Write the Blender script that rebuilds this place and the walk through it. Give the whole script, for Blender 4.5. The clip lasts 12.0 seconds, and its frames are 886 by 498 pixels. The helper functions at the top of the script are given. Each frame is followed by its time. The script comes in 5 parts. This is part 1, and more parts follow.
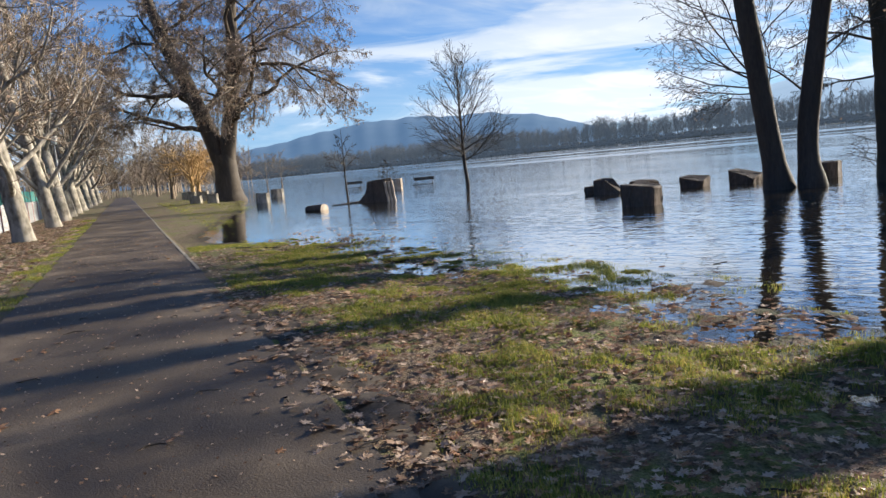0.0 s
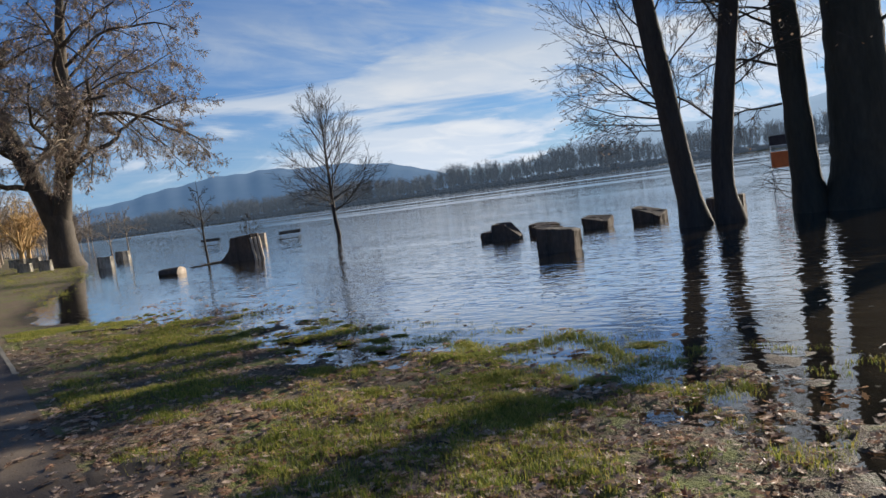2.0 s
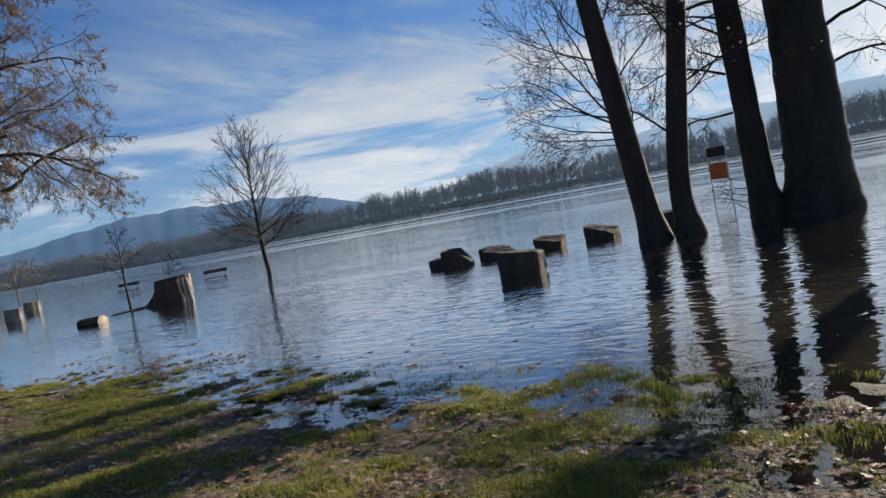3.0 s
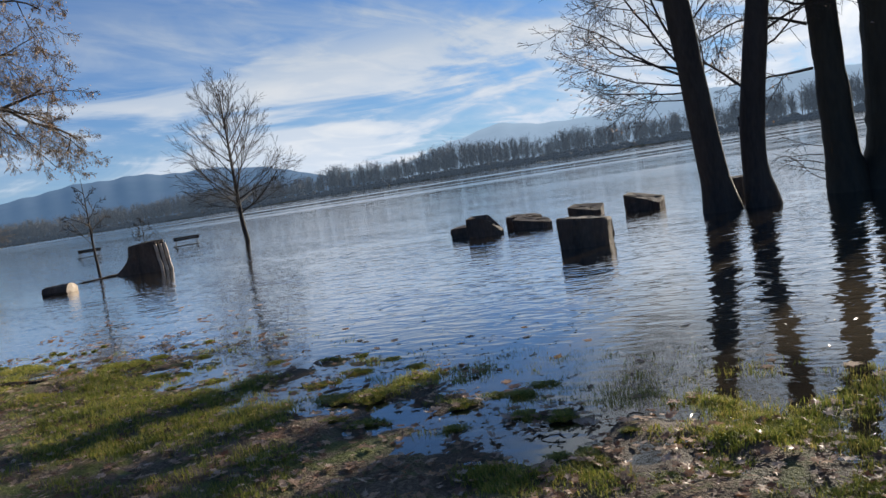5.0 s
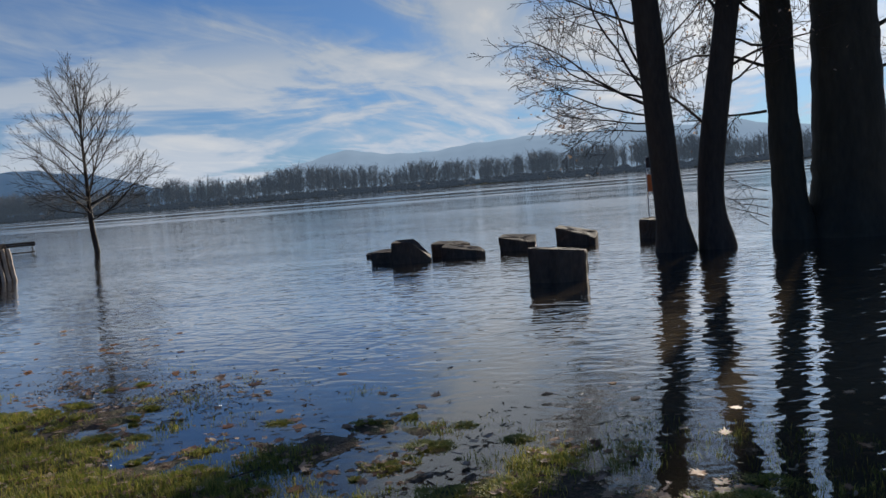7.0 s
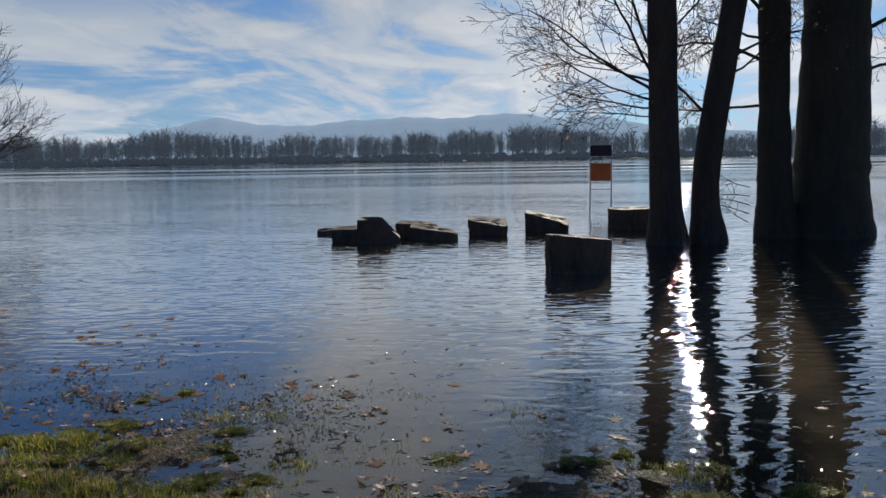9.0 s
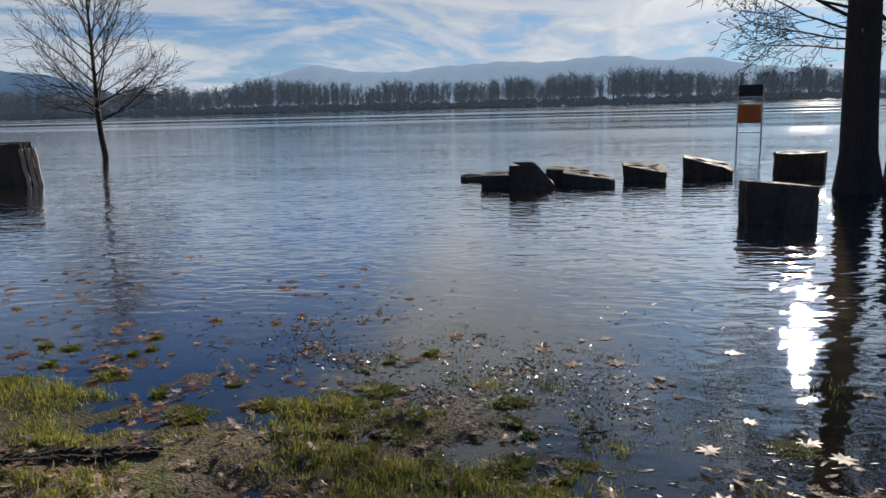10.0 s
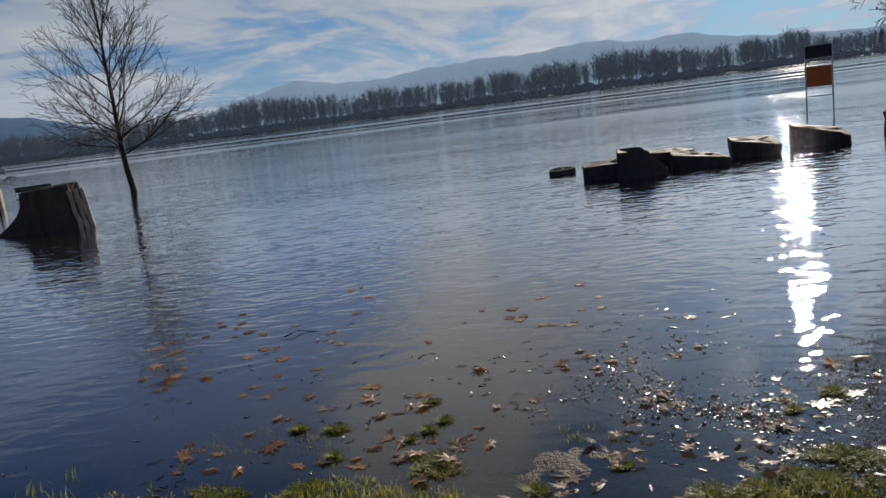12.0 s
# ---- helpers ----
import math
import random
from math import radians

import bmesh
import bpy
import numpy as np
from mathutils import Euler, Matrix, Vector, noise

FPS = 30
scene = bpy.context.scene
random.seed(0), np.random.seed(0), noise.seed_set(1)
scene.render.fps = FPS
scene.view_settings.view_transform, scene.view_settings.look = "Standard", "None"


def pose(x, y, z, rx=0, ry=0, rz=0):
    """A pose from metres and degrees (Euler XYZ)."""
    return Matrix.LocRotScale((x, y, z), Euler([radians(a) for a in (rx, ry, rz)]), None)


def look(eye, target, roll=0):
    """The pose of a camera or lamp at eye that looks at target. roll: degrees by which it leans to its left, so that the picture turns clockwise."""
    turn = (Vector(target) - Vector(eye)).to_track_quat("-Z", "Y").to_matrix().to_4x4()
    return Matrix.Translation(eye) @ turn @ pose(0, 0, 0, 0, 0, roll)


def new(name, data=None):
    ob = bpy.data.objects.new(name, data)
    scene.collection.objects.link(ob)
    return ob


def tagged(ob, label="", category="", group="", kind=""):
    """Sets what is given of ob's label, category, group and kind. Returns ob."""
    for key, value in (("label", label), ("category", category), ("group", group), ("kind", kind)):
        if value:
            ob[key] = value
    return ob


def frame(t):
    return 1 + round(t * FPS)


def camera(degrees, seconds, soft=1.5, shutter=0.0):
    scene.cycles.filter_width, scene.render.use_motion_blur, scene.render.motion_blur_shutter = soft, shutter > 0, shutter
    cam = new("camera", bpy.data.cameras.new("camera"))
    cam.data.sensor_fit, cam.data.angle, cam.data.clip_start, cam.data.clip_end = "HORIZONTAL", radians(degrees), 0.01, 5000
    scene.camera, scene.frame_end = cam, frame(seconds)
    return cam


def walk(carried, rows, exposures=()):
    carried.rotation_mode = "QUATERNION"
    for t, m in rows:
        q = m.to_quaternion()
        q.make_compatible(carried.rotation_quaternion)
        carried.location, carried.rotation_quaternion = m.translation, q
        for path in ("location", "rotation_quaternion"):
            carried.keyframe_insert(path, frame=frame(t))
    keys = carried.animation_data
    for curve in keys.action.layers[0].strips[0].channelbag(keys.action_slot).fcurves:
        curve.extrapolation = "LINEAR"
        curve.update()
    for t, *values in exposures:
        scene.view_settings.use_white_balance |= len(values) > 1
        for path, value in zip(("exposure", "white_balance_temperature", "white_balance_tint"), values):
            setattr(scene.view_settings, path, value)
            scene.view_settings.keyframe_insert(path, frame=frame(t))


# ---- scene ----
cam = camera(60.1, 12.0)
PATH = [
    (0, (12.042, -8.333, 1.604), (10.697, -6.871, 1.372), -5.6),
    (0.5, (11.511, -7.942, 1.622), (10.397, -6.3, 1.368), -6.8),
    (1, (10.899, -7.535, 1.676), (9.848, -5.84, 1.528), -7.6),
    (1.5, (10.309, -7.155, 1.674), (9.377, -5.395, 1.499), -7.6),
    (2, (9.594, -6.63, 1.63), (8.545, -4.934, 1.482), -7.8),
    (2.5, (9.05, -6.375, 1.701), (8.182, -4.579, 1.563), -7.7),
    (3, (8.416, -5.979, 1.689), (7.55, -4.179, 1.581), -10.6),
    (5, (5.884, -4.579, 1.633), (5.11, -2.745, 1.443), -9.1),
    (5.5, (5.256, -4.259, 1.634), (4.559, -2.398, 1.411), -8.2),
    (6, (4.669, -3.963, 1.592), (4.092, -2.064, 1.342), -8.5),
    (6.5, (4.001, -3.616, 1.636), (3.504, -1.686, 1.47), -4.7),
    (7, (3.446, -3.349, 1.658), (3.074, -1.391, 1.491), -4.7),
    (9, (1.197, -2.222, 1.663), (1.157, -0.236, 1.428), -0.9),
    (9.5, (0.641, -1.92, 1.645), (0.544, 0.059, 1.368), -1.1),
    (10, (0.01, -1.651, 1.611), (-0.275, 0.294, 1.244), -1.5),
    (10.5, (-0.454, -1.446, 1.609), (-0.719, 0.492, 1.191), -4.4),
    (11, (-1.003, -1.232, 1.635), (-1.228, 0.738, 1.368), -4.9),
    (11.5, (-1.554, -0.999, 1.612), (-1.768, 0.965, 1.304), -5.4),
    (12, (-2.097, -0.674, 1.635), (-2.378, 1.272, 1.272), -7.3),
]
walk(cam, [(t, look(eye, target, roll)) for t, eye, target, roll in PATH], [(0, 1.10), (1.0, 0.78), (2.5, 0.60), (3.2, 0.50), (5.0, 0.62), (5.6, 0.60), (6.5, 0.22), (9.0, 0.24), (10.2, 0.26), (11.0, -0.02), (12, -0.05)])

# ---- world, sun, exposure ----
SUN_AZ, SUN_EL = radians(17.6), radians(18.3)
SUN_DIR = Vector((math.sin(SUN_AZ) * math.cos(SUN_EL), math.cos(SUN_AZ) * math.cos(SUN_EL), math.sin(SUN_EL)))


def make_world():
    w = bpy.data.worlds.new("sky")
    scene.world = w
    w.use_nodes = True
    nt = w.node_tree
    nt.nodes.clear()
    N, L = nt.nodes.new, nt.links.new

    def val(op, a, b=None, clamp=False):
        n = N("ShaderNodeMath")
        n.operation, n.use_clamp = op, clamp
        for i, v in enumerate((a, b)):
            if v is None:
                continue
            if isinstance(v, (int, float)):
                n.inputs[i].default_value = v
            else:
                L(v, n.inputs[i])
        return n.outputs[0]

    sky = N("ShaderNodeTexSky")
    sky.sky_type, sky.sun_disc = "NISHITA", False
    sky.sun_elevation, sky.sun_rotation = SUN_EL, SUN_AZ
    sky.air_density, sky.dust_density, sky.ozone_density = 1.0, 0.3, 3.0
    tc = N("ShaderNodeTexCoord")
    sep = N("ShaderNodeSeparateXYZ")
    L(tc.outputs["Generated"], sep.inputs[0])
    x, y, z = sep.outputs
    zz = val("ADD", val("MAXIMUM", z, 0.0), 0.10)
    com = N("ShaderNodeCombineXYZ")
    L(val("DIVIDE", x, zz), com.inputs[0])
    L(val("DIVIDE", y, zz), com.inputs[1])

    def layer(vec, rot, scales, scale, detail, lo, hi, seed):
        m0, m = N("ShaderNodeMapping"), N("ShaderNodeMapping")
        m0.inputs["Rotation"].default_value = (0, 0, radians(rot))
        m.inputs["Scale"].default_value = scales
        m.inputs["Location"].default_value = (seed, seed * 0.7, seed * 1.3)
        L(vec, m0.inputs[0])
        L(m0.outputs[0], m.inputs[0])
        n = N("ShaderNodeTexNoise")
        n.inputs["Scale"].default_value, n.inputs["Detail"].default_value = scale, detail
        n.inputs["Roughness"].default_value, n.inputs["Distortion"].default_value = 0.56, 0.7
        L(m.outputs[0], n.inputs[0])
        r = N("ShaderNodeMapRange")
        r.interpolation_type = "SMOOTHSTEP"
        r.inputs["From Min"].default_value, r.inputs["From Max"].default_value = lo, hi
        L(n.outputs["Fac"], r.inputs[0])
        return r.outputs[0]

    streaks = layer(com.outputs[0], 14, (1.0, 0.30, 1), 1.0, 9, 0.44, 0.68, 5.3)
    wisps = layer(com.outputs[0], 4, (1.0, 0.45, 1), 2.6, 10, 0.42, 0.72, 7.7)
    bank = layer(tc.outputs["Generated"], 0, (1, 1, 5.5), 2.6, 9, 0.42, 0.58, 2.2)
    mask = N("ShaderNodeMapRange")
    mask.interpolation_type = "SMOOTHSTEP"
    mask.inputs["From Min"].default_value, mask.inputs["From Max"].default_value = 0.26, 0.13
    L(z, mask.inputs[0])
    bank = val("MULTIPLY", bank, mask.outputs[0])
    dot = N("ShaderNodeVectorMath")
    dot.operation = "DOT_PRODUCT"
    L(tc.outputs["Generated"], dot.inputs[0])
    dot.inputs[1].default_value = SUN_DIR
    near = val("MAXIMUM", dot.outputs["Value"], 0.0)
    glow = val("POWER", near, 6.0)
    # thicker cloud on the sun's side of the sky
    bands = val("MAXIMUM", val("MULTIPLY", streaks, val("ADD", 0.16, val("MULTIPLY", val("POWER", near, 1.5), 0.95)), True), bank)
    halo = val("POWER", near, 60.0)
    cover = val("ADD", bands, val("MULTIPLY", wisps, val("MULTIPLY", near, 0.7)), True)
    # more cloud towards the sun, a thin veil low down
    cover = val("ADD", val("MULTIPLY", cover, val("ADD", 0.85, val("MULTIPLY", glow, 0.2))), val("MULTIPLY", val("POWER", near, 3.0), 0.58), True)
    low = N("ShaderNodeMapRange")
    low.inputs["From Min"].default_value, low.inputs["From Max"].default_value = 0.0, 0.24
    low.inputs["To Min"].default_value, low.inputs["To Max"].default_value = 0.72, 0.0
    L(z, low.inputs[0])
    cover = val("MAXIMUM", cover, low.outputs[0])
    white = N("ShaderNodeMix")
    white.data_type = "RGBA"
    white.inputs["A"].default_value, white.inputs["B"].default_value = (0.30, 0.46, 0.69, 1), (0.86, 0.86, 0.86, 1)
    L(val("ADD", val("MULTIPLY", glow, 0.16), val("ADD", val("MULTIPLY", bands, 0.50), val("MULTIPLY", val("MULTIPLY", wisps, near), 0.35)), True), white.inputs["Factor"])
    b1, b2, mx, out = N("ShaderNodeBackground"), N("ShaderNodeBackground"), N("ShaderNodeMixShader"), N("ShaderNodeOutputWorld")
    tint = N("ShaderNodeMix")
    tint.data_type, tint.blend_type = "RGBA", "MULTIPLY"
    tint.inputs["Factor"].default_value = 1.0
    L(sky.outputs[0], tint.inputs["A"])
    tint.inputs["B"].default_value = (0.40, 0.80, 1.36, 1)
    L(tint.outputs["Result"], b1.inputs[0])
    b1.inputs[1].default_value = 0.050
    L(white.outputs["Result"], b2.inputs[0])
    L(val("ADD", val("ADD", 0.52, val("MULTIPLY", low.outputs[0], 0.34)), val("ADD", val("MULTIPLY", glow, 0.08), val("MULTIPLY", halo, 0.8))), b2.inputs[1])
    L(cover, mx.inputs[0])
    L(b1.outputs[0], mx.inputs[1])
    L(b2.outputs[0], mx.inputs[2])
    L(mx.outputs[0], out.inputs[0])


make_world()
sun = new("sun", bpy.data.lights.new("sun", "SUN"))
sun.data.energy, sun.data.angle, sun.data.color = 5.0, radians(1.0), (1.0, 0.90, 0.76)
sun.rotation_euler = SUN_DIR.to_track_quat("Z", "Y").to_euler()


# ---- materials ----
def ramp_stops(cr, stops):
    while len(cr.elements) < len(stops):
        cr.elements.new(0.5)
    for e, (p, c) in zip(cr.elements, stops):
        e.position, e.color = p, (*c, 1)


def material(name, stops, scale=4.0, detail=6, rough=(0.7, 0.9), bump=0.3, bump_scale=30.0, dist=0.01, stretch=(1, 1, 1),
             island=0.0, spec=0.3, coords="Object", metallic=0.0):
    """Noise at two scales drives colour, roughness and relief."""
    m = bpy.data.materials.new(name)
    m.use_nodes = True
    nt = m.node_tree
    N, L = nt.nodes.new, nt.links.new
    p = nt.nodes["Principled BSDF"]
    tc = N("ShaderNodeTexCoord")
    mp = N("ShaderNodeMapping")
    mp.inputs["Scale"].default_value = stretch
    L(tc.outputs[coords], mp.inputs[0])
    a, b = N("ShaderNodeTexNoise"), N("ShaderNodeTexNoise")
    a.inputs["Scale"].default_value, a.inputs["Detail"].default_value = scale, detail
    b.inputs["Scale"].default_value, b.inputs["Detail"].default_value = bump_scale, 5
    L(mp.outputs[0], a.inputs[0])
    L(mp.outputs[0], b.inputs[0])
    mixf = N("ShaderNodeMix")
    mixf.inputs["Factor"].default_value = 0.35
    L(a.outputs["Fac"], mixf.inputs["A"])
    L(b.outputs["Fac"], mixf.inputs["B"])
    fac = mixf.outputs["Result"]
    if island:
        g = N("ShaderNodeNewGeometry")
        ad = N("ShaderNodeMath")
        ad.operation = "MULTIPLY_ADD"
        L(g.outputs["Random Per Island"], ad.inputs[0])
        ad.inputs[1].default_value = island
        L(fac, ad.inputs[2])
        sb = N("ShaderNodeMath")
        sb.operation = "SUBTRACT"
        L(ad.outputs[0], sb.inputs[0])
        sb.inputs[1].default_value = island / 2
        fac = sb.outputs[0]
    cr = N("ShaderNodeValToRGB")
    ramp_stops(cr.color_ramp, stops)
    L(fac, cr.inputs[0])
    L(cr.outputs[0], p.inputs["Base Color"])
    rr = N("ShaderNodeMapRange")
    rr.inputs["To Min"].default_value, rr.inputs["To Max"].default_value = rough
    L(a.outputs["Fac"], rr.inputs[0])
    L(rr.outputs[0], p.inputs["Roughness"])
    p.inputs["Specular IOR Level"].default_value = spec
    p.inputs["Metallic"].default_value = metallic
    if bump:
        bp = N("ShaderNodeBump")
        bp.inputs["Strength"].default_value, bp.inputs["Distance"].default_value = bump, dist
        L(fac if not island else mixf.outputs["Result"], bp.inputs["Height"])
        L(bp.outputs[0], p.inputs["Normal"])
    return m


BARK_DARK = material("bark_dark", [(0.3, (0.027, 0.022, 0.017)), (0.55, (0.060, 0.048, 0.036)), (0.8, (0.096, 0.081, 0.060))],
                     scale=3, bump=0.9, bump_scale=22, dist=0.03, stretch=(1, 1, 0.22))
BARK_BIG = material("bark_big", [(0.3, (0.022, 0.023, 0.015)), (0.55, (0.047, 0.044, 0.030)), (0.8, (0.077, 0.069, 0.050))],
                    scale=2.2, bump=1.0, bump_scale=14, dist=0.05, stretch=(1, 1, 0.25))
BARK_PLANE = material("bark_plane", [(0.36, (0.085, 0.071, 0.053)), (0.46, (0.197, 0.173, 0.131)), (0.56, (0.328, 0.294, 0.237)), (0.7, (0.393, 0.358, 0.294))],
                      scale=3.5, bump=0.3, bump_scale=9, dist=0.01, stretch=(1, 1, 0.5))
BARK_OLD = material("bark_old", [(0.3, (0.040, 0.031, 0.023)), (0.55, (0.088, 0.069, 0.049)), (0.8, (0.150, 0.121, 0.090))],
                    scale=2.0, bump=0.9, bump_scale=10, dist=0.05, stretch=(1, 1, 0.35))
TWIG_DARK = material("twig_dark", [(0.3, (0.030, 0.024, 0.019)), (0.7, (0.066, 0.053, 0.040))], bump=0)
TWIG_WARM = material("twig_warm", [(0.3, (0.16, 0.12, 0.085)), (0.7, (0.30, 0.235, 0.16))], bump=0)
# far bank twigs, greyed in the base colour to imitate haze
TWIG_HAZED = material("twig_hazed", [(0.3, (0.07, 0.068, 0.066)), (0.7, (0.12, 0.112, 0.10))], scale=0.05, bump=0)
WILLOW = material("willow_twig", [(0.3, (0.34, 0.21, 0.08)), (0.7, (0.52, 0.34, 0.14))], bump=0)
DEAD_LEAF = material("dead_leaf", [(0.25, (0.13, 0.075, 0.045)), (0.5, (0.33, 0.215, 0.140)), (0.75, (0.60, 0.45, 0.33))],
                     scale=20, island=0.7, bump=0.3, bump_scale=90, dist=0.003, rough=(0.5, 0.8))
WET_LEAF = material("wet_leaf", [(0.25, (0.07, 0.045, 0.03)), (0.5, (0.16, 0.11, 0.07)), (0.8, (0.30, 0.22, 0.15))], scale=20, island=0.7, bump=0.3, bump_scale=90,
                    dist=0.003, rough=(0.08, 0.3), spec=0.6)
PALE_LEAF = material("pale_leaf", [(0.25, (0.173, 0.076, 0.034)), (0.5, (0.386, 0.196, 0.088)), (0.8, (0.590, 0.374, 0.218))],
                     scale=20, island=0.7, bump=0.3, bump_scale=90, dist=0.003, rough=(0.3, 0.6), spec=0.5)
STRAW = material("drowned_straw", [(0.25, (0.022, 0.022, 0.012)), (0.5, (0.055, 0.050, 0.026)), (0.8, (0.13, 0.095, 0.05))], scale=20, island=0.7, bump=0.2, rough=(0.3, 0.6), spec=0.5)
GRASS = material("grass_blade", [(0.2, (0.115, 0.142, 0.025)), (0.5, (0.245, 0.280, 0.048)), (0.8, (0.52, 0.41, 0.11))],
                 scale=2, island=0.6, bump=0, rough=(0.45, 0.65))
WOOD_CUT = material("cut_wood", [(0.3, (0.26, 0.20, 0.14)), (0.55, (0.44, 0.36, 0.27)), (0.8, (0.60, 0.52, 0.41))],
                    scale=4, bump=0.5, bump_scale=40, dist=0.01)
WOOD_GREY = material("greyed_sawn_wood", [(0.3, (0.075, 0.062, 0.050)), (0.55, (0.15, 0.125, 0.10)), (0.8, (0.27, 0.23, 0.185))],
                     scale=5, bump=0.7, bump_scale=30, dist=0.02)
WOOD_TOP = material("wet_sawn_wood", [(0.3, (0.035, 0.026, 0.020)), (0.55, (0.085, 0.064, 0.048)), (0.8, (0.17, 0.135, 0.10))],
                    scale=4, bump=0.7, bump_scale=26, dist=0.02, rough=(0.6, 0.85), spec=0.2)
WOOD_WET = material("weathered_wood", [(0.3, (0.044, 0.031, 0.021)), (0.55, (0.098, 0.071, 0.049)), (0.8, (0.165, 0.124, 0.087))],
                    scale=3, bump=0.8, bump_scale=18, dist=0.03, stretch=(1, 1, 0.4))
ASPHALT = material("asphalt", [(0.38, (0.028, 0.020, 0.013)), (0.46, (0.058, 0.042, 0.027)), (0.54, (0.092, 0.068, 0.044)), (0.62, (0.165, 0.124, 0.083))],
                   scale=0.9, detail=12, bump=1.0, bump_scale=85, dist=0.012, rough=(0.45, 0.85), spec=0.4)
KERB = material("pale_edge", [(0.3, (0.15, 0.13, 0.10)), (0.7, (0.31, 0.28, 0.22))], scale=3, bump=0.4)
MUD = material("mud", [(0.3, (0.036, 0.028, 0.020)), (0.7, (0.090, 0.068, 0.048))], scale=6, bump=0.7, bump_scale=60, dist=0.01)
METAL = material("painted_metal", [(0.3, (0.03, 0.032, 0.035)), (0.7, (0.06, 0.062, 0.065))], bump=0.1, rough=(0.35, 0.55), spec=0.5)
STEEL = material("pale_steel", [(0.3, (0.35, 0.36, 0.37)), (0.7, (0.5, 0.51, 0.52))], bump=0.1, rough=(0.3, 0.5), metallic=0.6)
ORANGE = material("orange_panel", [(0.3, (0.48, 0.12, 0.035)), (0.7, (0.62, 0.19, 0.06))], scale=5, bump=0.1)
DARKPANEL = material("dark_panel", [(0.3, (0.025, 0.025, 0.03)), (0.7, (0.06, 0.055, 0.055))], scale=5, bump=0.1)
WHITE = material("white_paint", [(0.3, (0.62, 0.60, 0.56)), (0.7, (0.80, 0.78, 0.74))], scale=3, bump=0.1)
RED = material("red_paint", [(0.3, (0.40, 0.09, 0.06)), (0.7, (0.52, 0.13, 0.09))], scale=3, bump=0.1)
TEAL = material("teal_screen", [(0.3, (0.02, 0.12, 0.11)), (0.7, (0.04, 0.20, 0.18))], scale=3, bump=0.2)
BENCHWOOD = material("bench_wood", [(0.3, (0.022, 0.017, 0.014)), (0.7, (0.05, 0.039, 0.030))], scale=8, bump=0.3, stretch=(0.2, 1, 1))
# distance haze is put into the hills' blue base colour, plus the emission below
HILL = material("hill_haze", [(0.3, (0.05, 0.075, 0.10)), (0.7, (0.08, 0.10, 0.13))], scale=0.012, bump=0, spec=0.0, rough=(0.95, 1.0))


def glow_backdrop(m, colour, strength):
    # emission standing in for the haze over far things
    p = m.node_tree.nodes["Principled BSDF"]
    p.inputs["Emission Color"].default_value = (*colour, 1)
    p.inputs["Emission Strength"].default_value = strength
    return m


def translucent(m, share):
    """Thin leaves and blades let part of the light through."""
    nt = m.node_tree
    p, out = nt.nodes["Principled BSDF"], nt.nodes["Material Output"]
    tr, mx = nt.nodes.new("ShaderNodeBsdfTranslucent"), nt.nodes.new("ShaderNodeMixShader")
    nt.links.new(p.inputs["Base Color"].links[0].from_socket, tr.inputs["Color"])
    mx.inputs[0].default_value = share
    nt.links.new(p.outputs[0], mx.inputs[1])
    nt.links.new(tr.outputs[0], mx.inputs[2])
    nt.links.new(mx.outputs[0], out.inputs["Surface"])


for _m, _s in ((GRASS, 0.45), (DEAD_LEAF, 0.35), (PALE_LEAF, 0.4)):
    translucent(_m, _s)
# hills glow bluish for haze; the farther ridge gets a paler, stronger copy
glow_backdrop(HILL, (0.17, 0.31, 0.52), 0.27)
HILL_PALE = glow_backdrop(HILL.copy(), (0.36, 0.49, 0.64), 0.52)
# faint blue emission paints haze over the far bank wood
glow_backdrop(TWIG_HAZED, (0.20, 0.27, 0.36), 0.12)
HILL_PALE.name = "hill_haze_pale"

# ---- plan: a path edge line, river side positive ----
P0 = Vector((1.26, -2.04))
EU, ES = Vector((-0.904, 0.428)), Vector((0.428, 0.904))
PATH_W = (-2.62, -0.06)


def xy(u, s):
    return P0.x + EU.x * u + ES.x * s, P0.y + EU.y * u + ES.y * s


def us(x, y):
    d = Vector((x, y)) - P0
    return d.dot(EU), d.dot(ES)


SHORE_U = (-300, -30, -8.5, -5.6, -3.4, -1.5, 1.0, 2.4, 4.2, 5.2, 6.2, 9.0, 12.0, 17.0, 28.0, 48.0, 90.0, 300.0)
SHORE_S = (6.0, 4.0, 2.95, 3.55, 2.95, 2.6, 2.6, 2.3, 2.5, 2.3, 1.7, 0.8, 0.9, 2.0, 4.4, 6.8, 9.0, 14.0)


def smooth(a, b, v):
    t = np.clip((v - a) / (b - a), 0, 1)
    return t * t * (3 - 2 * t)


def lumps(X, Y):
    """Soft unevenness of trodden turf, in metres."""
    return (0.014 * np.sin(X * 2.1 + 1.3 * np.sin(Y * 1.7)) * np.sin(Y * 2.6 + 0.8 * np.sin(X * 1.1))
            + 0.010 * np.sin(X * 5.3 + Y * 2.2) * np.sin(Y * 6.1 - X * 1.9 + 0.5)
            + 0.011 * np.sin(X * 8.3 + 1.7 * np.sin(Y * 3.9 + 1)) * np.sin(Y * 9.1 + 1.3 * np.sin(X * 4.3))
            + 0.008 * np.sin(X * 14.1 + 2 * np.sin(Y * 5)) * np.sin(Y * 15.7 + 2 * np.sin(X * 6.0)))


